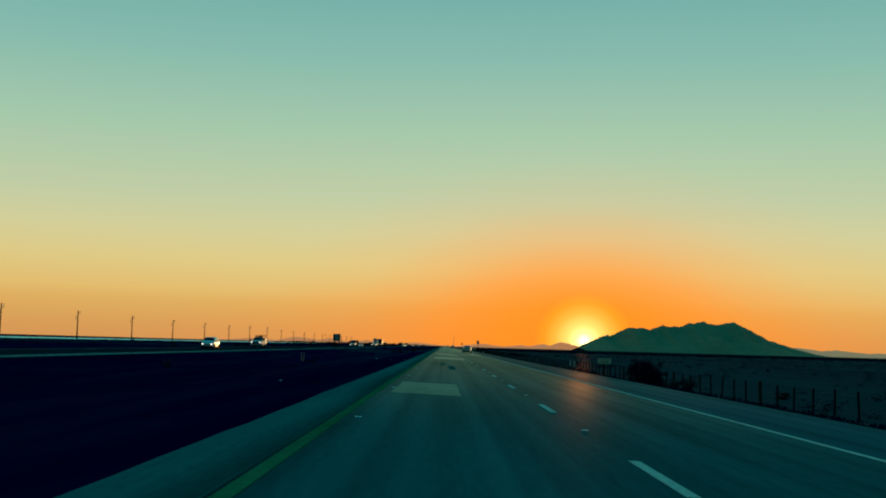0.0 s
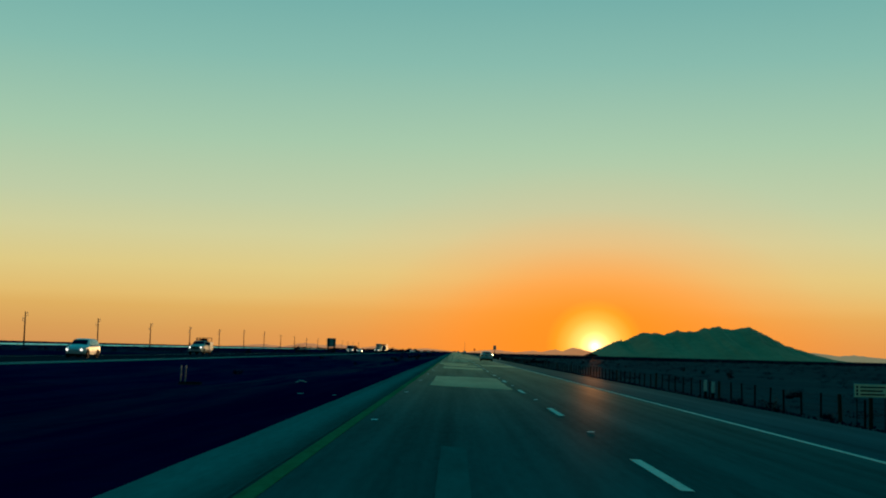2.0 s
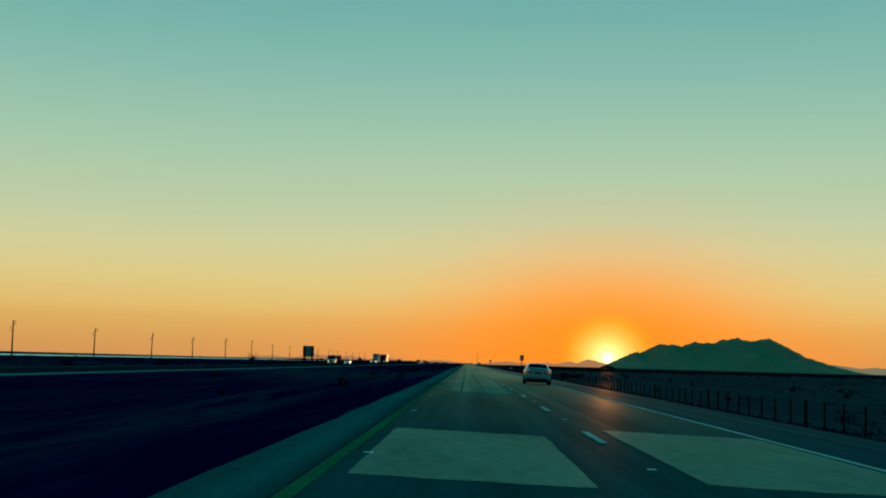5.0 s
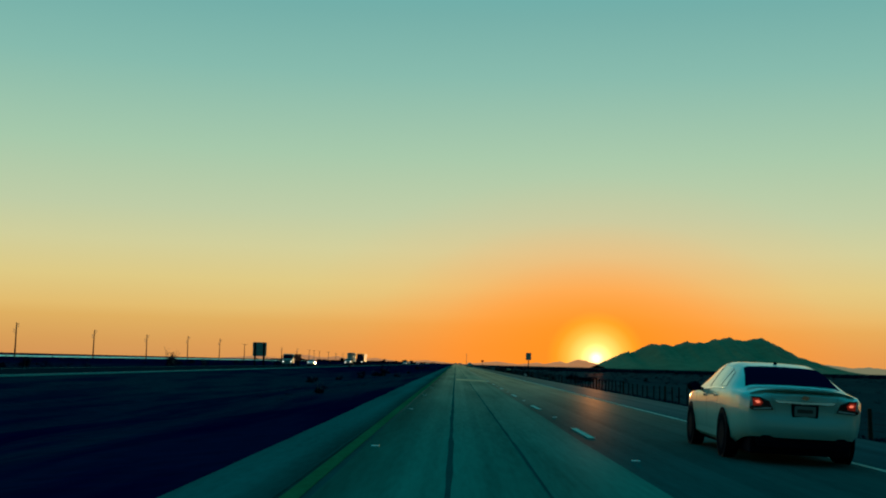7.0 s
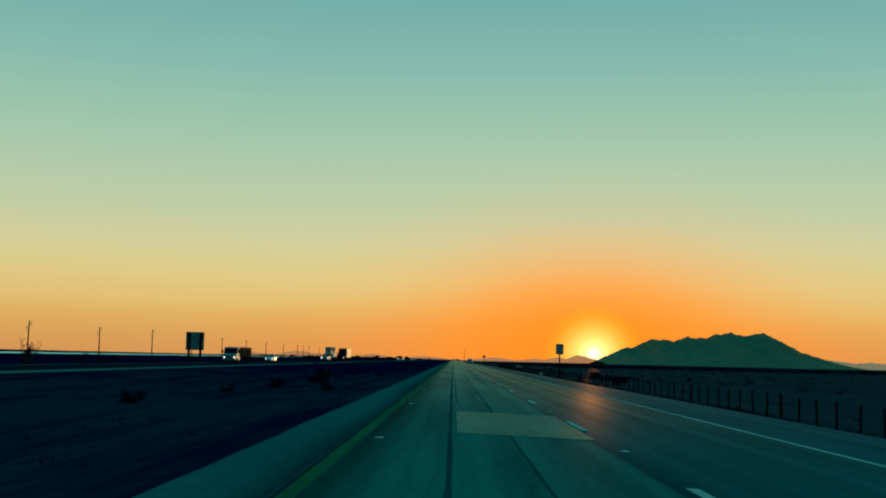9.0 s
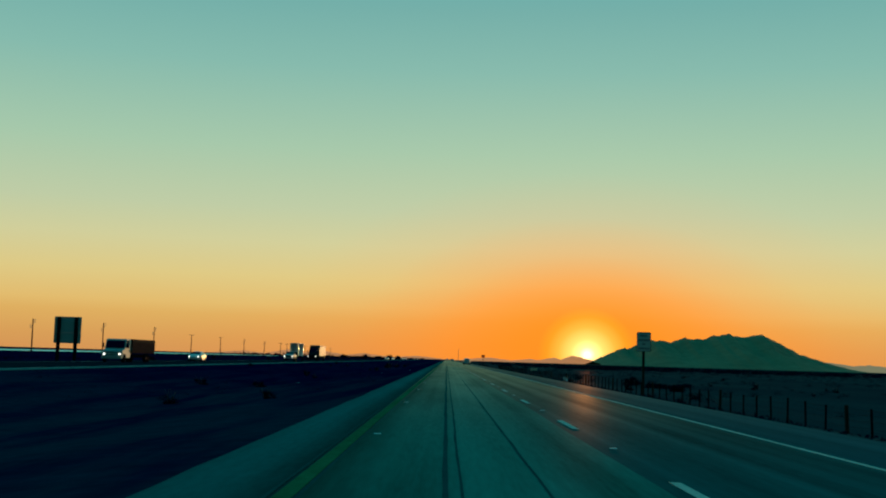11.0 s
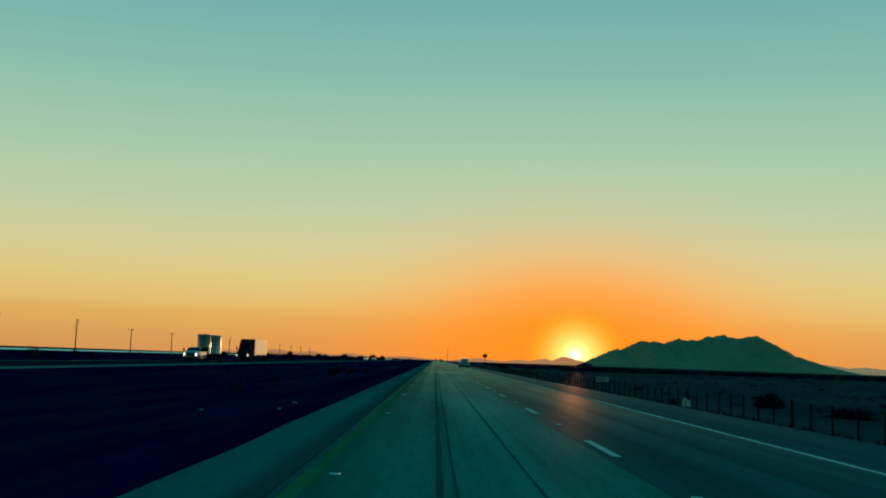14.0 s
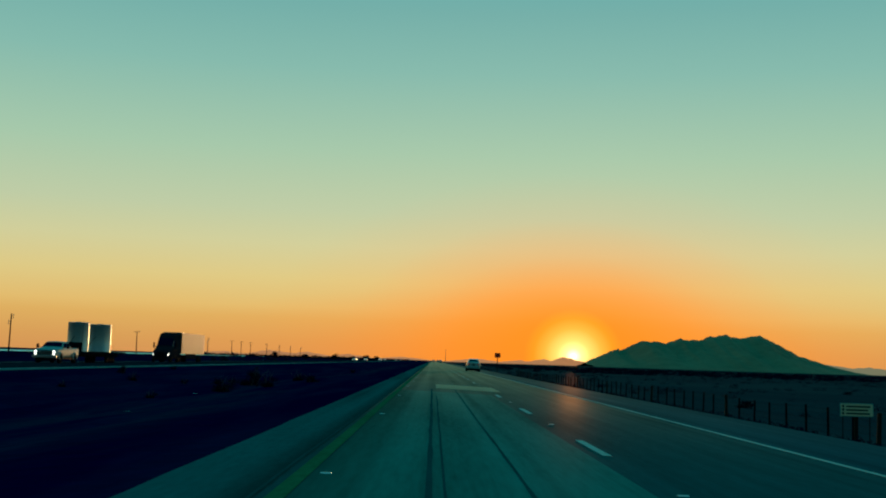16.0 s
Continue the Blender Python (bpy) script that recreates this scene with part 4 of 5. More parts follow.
            part("red_lens", rear_plate(q, 0.015), "lamp_red_lens", lamp_, "red tail lamp lens")
            q = [(sd * (0.645 + 0.034 * math.cos(a) * (1 + 0.25 * math.sin(2 * a))), 0.892 + hz + 0.020 * math.sin(a)) for a in np.linspace(0, 2 * math.pi, 12)[:-1]]
            part("lamp_glow", rear_plate(q, 0.019), "lamp_red_lit", lamp_)
            q = [(sd * 0.742, 0.955 + hz), (sd * 0.722, 0.958 + hz), (sd * 0.708, 0.84 + hz), (sd * 0.738, 0.825 + hz)]
            part("clear_edge", rear_plate(q, 0.016), "lamp_clear", lamp_, "clear outer lamp edge")
            part("lamp_clear_band", rear_plate([(sd * 0.46, 0.825 + hz), (sd * 0.46, 0.80 + hz), (sd * 0.70, 0.782 + hz), (sd * 0.70, 0.80 + hz)], 0.017), "lamp_clear", lamp_)
            part("exhaust_cutout", rear_plate([(sd * 0.40, 0.30), (sd * 0.63, 0.30), (sd * 0.605, 0.375), (sd * 0.56, 0.398), (sd * 0.47, 0.398), (sd * 0.425, 0.375)], 0.008), "black_trim", c)
            part("exhaust_tip", rod(bmesh.new(), (sd * 0.52, -0.03, 0.34), (sd * 0.52, 0.15, 0.34), 0.035, 0.035, 12), "rim", c)
        part("chrome_garnish", rear_plate([(-0.42, 0.925 + hz), (-0.38, 0.893 + hz), (0, 0.882 + hz), (0.38, 0.893 + hz), (0.42, 0.925 + hz), (0, 0.918 + hz)], 0.03), "chrome", c, "chrome trunk garnish")
        part("plate_recess", rear_plate([(-0.19, 0.885 + hz), (-0.18, 0.69 + hz), (0.18, 0.69 + hz), (0.19, 0.885 + hz)], 0.003), "black_trim", c)
        plate = part("plate_frame", rear_plate([(-0.175, 0.875 + hz), (-0.175, 0.70 + hz), (0.175, 0.70 + hz), (0.175, 0.875 + hz)], 0.012), "black_trim", c, "dark licence plate frame")
        part("plate", rear_plate([(-0.145, 0.86 + hz), (-0.145, 0.72 + hz), (0.145, 0.72 + hz), (0.145, 0.86 + hz)], 0.016), "sign_grey", plate)
        part("text_bar", rear_plate([(-0.11, 0.815 + hz), (-0.11, 0.765 + hz), (0.11, 0.765 + hz), (0.11, 0.815 + hz)], 0.019), "sign_black", plate)
        part("badge", rear_plate([(0.055 * math.cos(a), 0.975 + hz + 0.03 * math.sin(a)) for a in np.linspace(0, 2 * math.pi, 14)[:-1]], 0.012), "chrome", c, "round chrome badge")
        for sd in (-1, 1):
            part("trunk_gap", rear_plate([(sd * 0.455, 0.99 + hz), (sd * 0.459, 0.99 + hz), (sd * 0.379, 0.655 + hz), (sd * 0.375, 0.655 + hz)], 0.003), "truck_white", c)
        part("bumper_gap", rear_plate([(-0.385, 0.66 + hz), (-0.385, 0.65 + hz), (0.385, 0.65 + hz), (0.385, 0.66 + hz)], 0.003), "black_trim", c)
        part("valance", rear_plate([(-0.66, 0.375), (-0.62, 0.24), (0.62, 0.24), (0.66, 0.375)], 0.004), "black_trim", c)
        if not wagon:
            bm = bmesh.new()
            rows = []
            for k in range(21):
                x = -0.72 + 1.44 * k / 20
                e = 1 - (abs(x) / 0.72) ** 6
                y = tail_y(x, 0.8) + 0.10 + 0.10 * (abs(x) / 0.72) ** 2
                z = sh.at(0.15, 9).z - 0.06 * (abs(x) / 0.72) ** 3
                rows.append([bm.verts.new(p) for p in ((x, y - 0.085, z + 0.026 * e + 0.01), (x, y - 0.085, z + 0.014 * e + 0.005), (x, y + 0.0, z - 0.008), (x, y + 0.15, z + 0.004), (x, y - 0.01, z + 0.026 * e + 0.008))])
            for r0, r1 in zip(rows, rows[1:]):
                for i in range(5):
                    bm.faces.new((r0[i], r0[(i + 1) % 5], r1[(i + 1) % 5], r1[i]))
            bmesh.ops.recalc_face_normals(bm, faces=bm.faces)
            part("spoiler", bm, paint_, c, "lip spoiler in body colour", smooth=True)
            bm = bmesh.new()
            bmesh.ops.create_uvsphere(bm, u_segments=10, v_segments=8, radius=1)
            for v in bm.verts:
                v.co = Vector((v.co.x * 0.025, 1.72 + v.co.y * 0.08, sh.at(1.72, 11).z + 0.012 + v.co.z * 0.022))
            part("roof_aerial", bm, "black_trim", c, smooth=True)
    part("underbody", box(bmesh.new(), -0.70, 0.70, 0.16, shape["length"] - 0.15, 0.13, 0.37, 0.03), "black_trim", c)
    return c


car("white_sedan", "white four-door sedan with dark rear window in the outer lane", pose(2.48, 225.4, -0.075, 0, 1.75, -2.2), SEDAN, "car_white")
car("white_wagon", "white sport utility car far ahead on the highway", pose(2.95, 632, -0.09, 0, 1.75, 0), WAGON, "car_white", axles=(0.9, 3.6), radius=0.36)
ONC = -38.2


def oncoming(y, x=ONC):
    return pose(x, y, OPP_Z, 0, 0, 180)


car("pale_wagon", "pale sport utility car with lit headlights on the far carriageway", oncoming(163, -35.2), WAGON, "car_silver", tail=False, lit=True, axles=(0.9, 3.6), radius=0.36)
car("pale_sedan", "pale sedan with lit headlights on the far carriageway", oncoming(495), SEDAN, "car_silver", tail=False, lit=True)
first = car("distant_car", "distant car with lit headlights on the far carriageway", oncoming(960, -35.2), SEDAN, "car_silver", tail=False, lit=True, group="distant oncoming cars")
for y, x in ((1010, ONC), (1090, ONC), (1190, -35.2), (1330, ONC), (1500, -35.2), (1750, ONC), (2100, -35.2)):
    copy_thing(first, oncoming(y, x))
first = car("distant_car_ahead", "dark distant car far ahead on the highway", pose(1.9, 1150, -0.06, 0, 1.75, 0), WAGON, "car_silver", group="distant cars ahead", axles=(0.9, 3.6), radius=0.36)
copy_thing(first, pose(-1.9, 1320, 0.06, 0, 1.75, 0))
copy_thing(first, pose(1.9, 1500, -0.06, 0, 1.75, 0))


def cab(parent, w, y0, y1, z0, zh, z1, hood, rake, material, lit=True, glass="tint_glass", bright="chrome"):
    """A truck's cab seen from its front at y0: a hood of that length, then a raked windscreen."""
    bm = bmesh.new()
    prof = [(y0, z0), (y0 - 0.02, zh - 0.15), (y0 + 0.12, zh), (y0 + hood, zh + 0.12), (y0 + hood + rake, z1 - 0.12), (y0 + hood + rake + 0.25, z1), (y1, z1), (y1, z0)]
    ring = []
    for x, e in ((-w / 2, 0.0), (-w / 2 + 0.08, 0.05), (w / 2 - 0.08, 0.05), (w / 2, 0.0)):
        ring.append([bm.verts.new((x, y - (e if i < 3 else 0), z + (e * 0.6 if 2 <= i <= 6 else 0))) for i, (y, z) in enumerate(prof)])
    n = len(prof)
    for r0, r1 in zip(ring, ring[1:]):
        for i in range(n):
            bm.faces.new((r0[i], r0[(i + 1) % n], r1[(i + 1) % n], r1[i]))
    bm.faces.new(ring[0])
    bm.faces.new(ring[-1][::-1])
    bmesh.ops.recalc_face_normals(bm, faces=bm.faces)
    c = part("cab", bm, material, parent)
    # windscreen
    bm = bmesh.new()
    ya, za, yb, zb = y0 + hood, zh + 0.12, y0 + hood + rake, z1 - 0.12
    d = Vector((0, -(zb - za), yb - ya)).normalized() * 0.045
    q = []
    for f in (0.1, 0.93):
        for x in (-w / 2 + 0.12, w / 2 - 0.12):
            q.append(bm.verts.new(Vector((x, ya + (yb - ya) * f, za + (zb - za) * f)) + d))
    bm.faces.new((q[0], q[1], q[3], q[2]))
    part("windscreen", bm, glass, c)
    for sd in (-1, 1):
        bm = bmesh.new()
        x = sd * (w / 2 + 0.006)
        vs = [bm.verts.new((x, y, z)) for y, z in ((ya + 0.22, za + 0.12), (min(ya + rake + 1.0, y1 - 0.15), za + 0.12), (min(ya + rake + 1.0, y1 - 0.15), zb - 0.02), (yb + 0.18, zb - 0.02))]
        bm.faces.new(vs)
        part("side_window", bm, glass, c)
        part("door_gap", box(bmesh.new(), x - 0.003, x + 0.003, min(ya + rake + 1.08, y1 - 0.08), min(ya + rake + 1.10, y1 - 0.06), z0 + 0.1, zb), "black_trim", c)
        lamp_ = rod(bmesh.new(), (sd * (w / 2 - 0.28), y0 - 0.09, zh - 0.42), (sd * (w / 2 - 0.28), y0 + 0.1, zh - 0.42), 0.11, 0.10, 14)
        part("headlight", lamp_, "headlight_lit" if lit else "lamp_clear", c)
        bm = box(bmesh.new(), sd * (w / 2 + 0.24) - 0.11, sd * (w / 2 + 0.24) + 0.11, ya + 0.1, ya + 0.2, za + 0.15, za + 0.65, 0.03)
        rod(bm, (sd * w / 2, ya + 0.2, za + 0.2), (sd * (w / 2 + 0.24), ya + 0.15, za + 0.3), 0.025)
        part("mirror", bm, "black_trim", c)
    g = box(bmesh.new(), -w / 4, w / 4, y0 - 0.075, y0 - 0.03, z0 + 0.25, zh - 0.22, 0.02)
    grille = part("grille", g, "black_trim", c)
    for k in range(5):
        z = z0 + 0.32 + k * (zh - z0 - 0.6) / 5
        part("grille_bar", box(bmesh.new(), -w / 4 + 0.04, w / 4 - 0.04, y0 - 0.09, y0 - 0.076, z, z + 0.04), bright, grille)
    part("bumper", box(bmesh.new(), -w / 2, w / 2, y0 - 0.22, y0 + 0.1, z0 - 0.12, z0 + 0.22, 0.04), bright, parent)
    return c


def axle_set(parent, ys, w, r=0.5):
    for y in ys:
        for sd in (-1, 1):
            wheel_parts(parent, sd * (w / 2 - 0.16), y, r, 0.3, sd, "rim_dark", 8)


PICKUP = dict(
    length=6.3,
    top=[(0, 1.38), (0.05, 1.40), (2.15, 1.42), (2.22, 1.44), (2.32, 1.86), (2.5, 1.96), (3.3, 1.99), (3.9, 1.93), (4.55, 1.46), (4.7, 1.40), (5.9, 1.32), (6.15, 1.22), (6.3, 1.0)],
    belt=[(0, 1.30), (2.2, 1.33), (4.6, 1.31), (5.9, 1.18), (6.3, 0.85)],
    wide=[(0, 0.98), (1, 1.02), (4.6, 1.0), (5.9, 0.98), (6.2, 0.94), (6.3, 0.9)],
    narrow=[(0, 0.95), (2.1, 0.95), (2.4, 0.72), (3.5, 0.70), (4.0, 0.74), (4.6, 0.88), (6, 0.86), (6.3, 0.8)],
    low=[(0, 0.55), (6, 0.55), (6.3, 0.6)])


def pickup(name, label, at, material, lamps=2):
    """A heavy pickup with a crew cab, tow mirrors and stacked headlights."""
    sh = Shell(**PICKUP)
    t = thing(name, label, "truck", at=at)
    part("body", sh.skin(), material, t, smooth=True)
    part("bed_floor", sh.patch(((0.12, 8.7), (0.12, 11), (2.05, 11), (2.05, 8.7)), 0.012, across=True), "dark_steel", t, "dark open load bed")
    part("windscreen", sh.patch(((4.50, 8.1), (4.50, 11), (3.95, 11), (3.95, 8.2)), 0.008, across=True), "tint_glass", t, smooth=True)
    for sd in (-1, 1):
        for q in (((2.48, 5.4), (3.2, 5.4), (3.2, 7.5), (2.55, 7.5)), ((3.28, 5.4), (4.35, 5.4), (3.95, 7.5), (3.28, 7.5))):
            part("side_window", sh.patch(q, 0.008, sd), "tint_glass", t, smooth=True)
        for v in (2.42, 3.24, 4.42):
            part("door_gap", sh.patch(((v, 1.2), (v + 0.014, 1.2), (v + 0.014, 5.0), (v, 5.0)), 0.004, sd, 8), "black_trim", t)
        part("door_handle", box(bmesh.new(), sd * 1.0 - 0.02, sd * 1.0 + 0.02, 3.32, 3.52, 1.14, 1.18, 0.006), "chrome", t)
        part("running_board", box(bmesh.new(), sd * 0.98 - 0.09, sd * 0.98 + 0.09, 2.2, 4.5, 0.40, 0.47, 0.01), "black_trim", t)
        mir = part("mirror", box(bmesh.new(), sd * 1.30 - 0.11, sd * 1.30 + 0.11, 4.18, 4.27, 1.34, 1.74, 0.03), "black_trim", t)
        part("mirror_arm", rod(bmesh.new(), (sd * 0.94, 4.3, 1.40), (sd * 1.24, 4.24, 1.50), 0.025), "black_trim", mir)
        for k in range(lamps):
            part("headlight", rod(bmesh.new(), (sd * 0.77, 6.22, 1.04 - 0.21 * k), (sd * 0.77, 6.40, 1.04 - 0.21 * k), 0.095, 0.088, 14), "headlight_lit", t, "lit headlight")
        for y in (1.25, 5.15):
            x = sd * (sh.at(y, 2.5).x + 0.006)
            bm = bmesh.new()
            bmesh.ops.create_cone(bm, cap_ends=True, segments=30, radius1=0.47, radius2=0.47, depth=0.012, matrix=Matrix.Translation((x, y, 0.46)) @ pose(0, 0, 0, 0, 90, 0))
            part("wheel_arch", bm, "black_trim", t)
            bm = bmesh.new()
            ring = []
            for k in range(19):
                g = radians(-8 + 196 * k / 18)
                ring.append([bm.verts.new((x + sd * e, y + r * math.cos(g), 0.46 + r * math.sin(g))) for r, e in ((0.46, 0.05), (0.52, 0.07), (0.58, 0.0))])
            for r0, r1 in zip(ring, ring[1:]):
                for i in range(2):
                    bm.faces.new((r0[i], r0[i + 1], r1[i + 1], r1[i]))
            bmesh.ops.recalc_face_normals(bm, faces=bm.faces)
            part("fender_flare", bm, material, t, smooth=True)
            wheel_parts(t, sd * (abs(x) - 0.10), y, 0.41, 0.26, sd, "rim_dark", 8)
    grille = part("grille", box(bmesh.new(), -0.58, 0.58, 6.28, 6.375, 0.74, 1.14, 0.03), "black_trim", t)
    for k in range(3):
        part("grille_bar", box(bmesh.new(), -0.54, 0.54, 6.376, 6.39, 0.80 + 0.11 * k, 0.835 + 0.11 * k), "galvanised", grille)
    part("bumper", box(bmesh.new(), -1.0, 1.0, 6.2, 6.46, 0.46, 0.70, 0.05), "galvanised", t, "bright steel front bumper")
    part("underbody", box(bmesh.new(), -0.7, 0.7, 0.1, 6.1, 0.32, 0.62, 0.02), "black_trim", t)
    return t


# pickup and gooseneck trailer with two upright tanks
pickup("pickup_truck", "white crew-cab pickup with lit headlights towing a flatbed trailer", pose(ONC, 593.2, OPP_Z, 0, 0, 180) @ Matrix.Diagonal((1.1, 1.04, 1.03, 1)), "truck_white")
t = thing("flatbed_trailer", "dark steel gooseneck flatbed trailer loaded with two tanks", "trailer", at=pose(ONC, 583.5, OPP_Z))
part("chassis", box(bmesh.new(), -0.45, 0.45, 10.6, 26, 0.62, 0.92, 0.02), "dark_steel", t)
part("deck", box(bmesh.new(), -1.25, 1.25, 10.72, 26.2, 0.95, 1.15, 0.03), "dark_steel", t)
part("headboard", box(bmesh.new(), -1.1, 1.1, 10.6, 10.72, 0.9, 2.05, 0.03), "dark_steel", t, "dark steel headboard")
part("gooseneck", box(bmesh.new(), -0.25, 0.25, 8.3, 10.6, 1.50, 1.74, 0.04), "dark_steel", t)
part("neck_leg", box(bmesh.new(), -0.3, 0.3, 10.3, 10.6, 0.9, 1.74, 0.03), "dark_steel", t)
part("whip_aerial", rod(bmesh.new(), (1.0, 10.65, 2.0), (1.12, 10.7, 4.2), 0.02, 0.012, 6), "dark_steel", t)
axle_set(t, (19.5, 20.6, 21.7), 2.4, 0.40)
for y, k in ((12.7, 0.84), (19.9, 1.0)):
    tank = thing("steel_tank", "tall round steel tank standing on a flatbed trailer", "tank", "tanks on the flatbed", at=pose(ONC, 583.5 + y, OPP_Z + 1.15) @ Matrix.Diagonal((k, k, 0.98, 1)))
    bm = bmesh.new()
    n = 40
    prof = [(1.22, 0.0), (1.24, 0.04), (1.22, 0.08), (1.22, 2.88), (1.24, 2.92), (1.20, 2.97), (0.0, 3.0)]
    rings = [[bm.verts.new((r * math.cos(2 * math.pi * k / n), r * math.sin(2 * math.pi * k / n), z)) for k in range(n)] for r, z in prof]
    for r0, r1 in zip(rings, rings[1:]):
        for k in range(n):
            bm.faces.new((r0[k], r0[(k + 1) % n], r1[(k + 1) % n], r1[k]))
    bmesh.ops.remove_doubles(bm, verts=bm.verts, dist=0.001)
    bmesh.ops.recalc_face_normals(bm, faces=bm.faces)
    part("vessel", bm, "tank_steel", tank, smooth=True)
    part("hatch", rod(bmesh.new(), (0, 0, 2.99), (0, 0, 3.03), 0.3, 0.28, 16), "dark_steel", tank)
    part("strap", rod(bmesh.new(), (-1.3, -1.0, 0), (0, -1.26, 1.6), 0.025), "black_trim", tank)

# tractor and trailer
TRACTOR = dict(
    length=6.4,
    top=[(0, 3.92), (1.6, 3.95), (2.4, 3.86), (3.1, 3.55), (3.7, 3.05), (4.35, 2.12), (4.6, 1.98), (5.8, 1.72), (6.2, 1.5), (6.4, 1.1)],
    belt=[(0, 1.95), (4.4, 1.90), (5.8, 1.45), (6.2, 1.2), (6.4, 0.85)],
    wide=[(0, 1.2), (4.2, 1.2), (5.4, 1.16), (6.1, 1.06), (6.4, 0.86)],
    narrow=[(0, 1.05), (2.4, 1.02), (3.6, 0.98), (4.4, 0.98), (5.6, 0.86), (6.4, 0.6)],
    low=[(0, 0.5), (5.9, 0.42), (6.4, 0.5)])
t = thing("semi_truck", "dark aerodynamic tractor with lit headlights pulling a box trailer", "truck", at=pose(ONC, 631, OPP_Z))
front = new("cab")
front.parent = t
front.matrix_basis = pose(0, 6.4, 0, 0, 0, 180)
sh = Shell(**TRACTOR)
part("shell", sh.skin(), "truck_dark", front, smooth=True)
part("windscreen", sh.patch(((4.28, 8.0), (4.28, 11), (3.55, 11), (3.55, 8.0)), 0.012, across=True), "tint_glass", front, smooth=True)
for sd in (-1, 1):
    part("side_window", sh.patch(((3.1, 5.3), (4.15, 5.3), (3.55, 7.0), (3.1, 7.0)), 0.010, sd), "tint_glass", front, smooth=True)
    part("pillar_trim", sh.patch(((4.33, 5.2), (4.45, 5.2), (3.72, 7.7), (3.62, 7.7)), 0.012, sd, 8), "galvanised", front, "pale windscreen pillar")
    part("headlight", sh.patch(((6.02, 2.5), (6.32, 2.5), (6.30, 3.9), (6.06, 3.9)), 0.014, sd, 6), "headlight_lit", front, "lit headlight")
    part("door_gap", sh.patch(((2.95, 1.2), (2.97, 1.2), (2.97, 5.0), (2.95, 5.0)), 0.006, sd, 8), "black_trim", front)
    part("fender_edge", sh.patch(((4.75, 1.05), (6.0, 1.05), (5.75, 2.6), (4.95, 2.6)), 0.014, sd, 8), "truck_dark", front)
    part("mirror", box(bmesh.new(), sd * 1.42 - 0.10, sd * 1.42 + 0.10, 4.15, 4.27, 1.9, 2.6, 0.04), "black_trim", front)
    part("mirror_arm", rod(bmesh.new(), (sd * 1.12, 4.2, 2.0), (sd * 1.36, 4.2, 2.1), 0.03), "black_trim", front)
    part("side_fairing", box(bmesh.new(), sd * 1.17 - 0.03, sd * 1.17 + 0.03, -0.5, 2.6, 0.45, 1.1, 0.02), "truck_dark", front)
grille = part("grille", box(bmesh.new(), -0.5, 0.5, 6.36, 6.50, 0.62, 1.30, 0.04), "black_trim", front)
part("bumper", box(bmesh.new(), -1.05, 1.05, 6.15, 6.52, 0.32, 0.58, 0.06), "truck_dark", front)
part("chassis", box(bmesh.new(), -0.45, 0.45, 0.6, 21, 0.55, 0.9, 0.02), "dark_steel", t)
tr = part("trailer", box(bmesh.new(), -1.29, 1.29, 6.6, 22.0, 1.15, 4.05, 0.04), "trailer_white", t, "tan box trailer")
for k in range(12):
    for sd in (-1, 1):
        part("side_rib", box(bmesh.new(), sd * 1.295 - 0.012, sd * 1.295 + 0.012, 7.2 + k * 1.22, 7.24 + k * 1.22, 1.25, 3.95), "trailer_white", tr)
part("front_rail", box(bmesh.new(), -1.3, 1.3, 6.56, 6.64, 3.98, 4.08, 0.01), "galvanised", tr)
part("side_skirt", box(bmesh.new(), -1.27, -1.23, 9.5, 16.5, 0.45, 1.14), "truck_dark", t)
part("side_skirt", box(bmesh.new(), 1.23, 1.27, 9.5, 16.5, 0.45, 1.14), "truck_dark", t)
axle_set(t, (1.1, 5.0, 6.2, 18.4, 19.7), 2.5, 0.5)

# tipper
t = thing("tipper_truck", "white tipper truck with brown slatted load bed and lit headlights", "truck", at=pose(ONC, 451, OPP_Z))
cab(t, 2.2, 0, 3.1, 0.5, 1.3, 2.5, 1.0, 0.45, "truck_white", bright="truck_white")
part("chassis", box(bmesh.new(), -0.45, 0.45, 0.6, 12.5, 0.5, 0.85, 0.02), "dark_steel", t)
bed = part("load_bed", box(bmesh.new(), -1.2, 1.2, 3.5, 13.0, 1.0, 2.55, 0.05), "load_brown", t, "brown slatted load bed")
for k in range(4):
    for sd in (-1, 1):
        part("slat", box(bmesh.new(), sd * 1.215 - 0.02, sd * 1.215 + 0.02, 3.5, 13.0, 1.15 + k * 0.36, 1.35 + k * 0.36), "old_wood" if k == 3 else "load_brown", bed)
axle_set(t, (0.9, 9.6, 10.8), 2.3, 0.48)

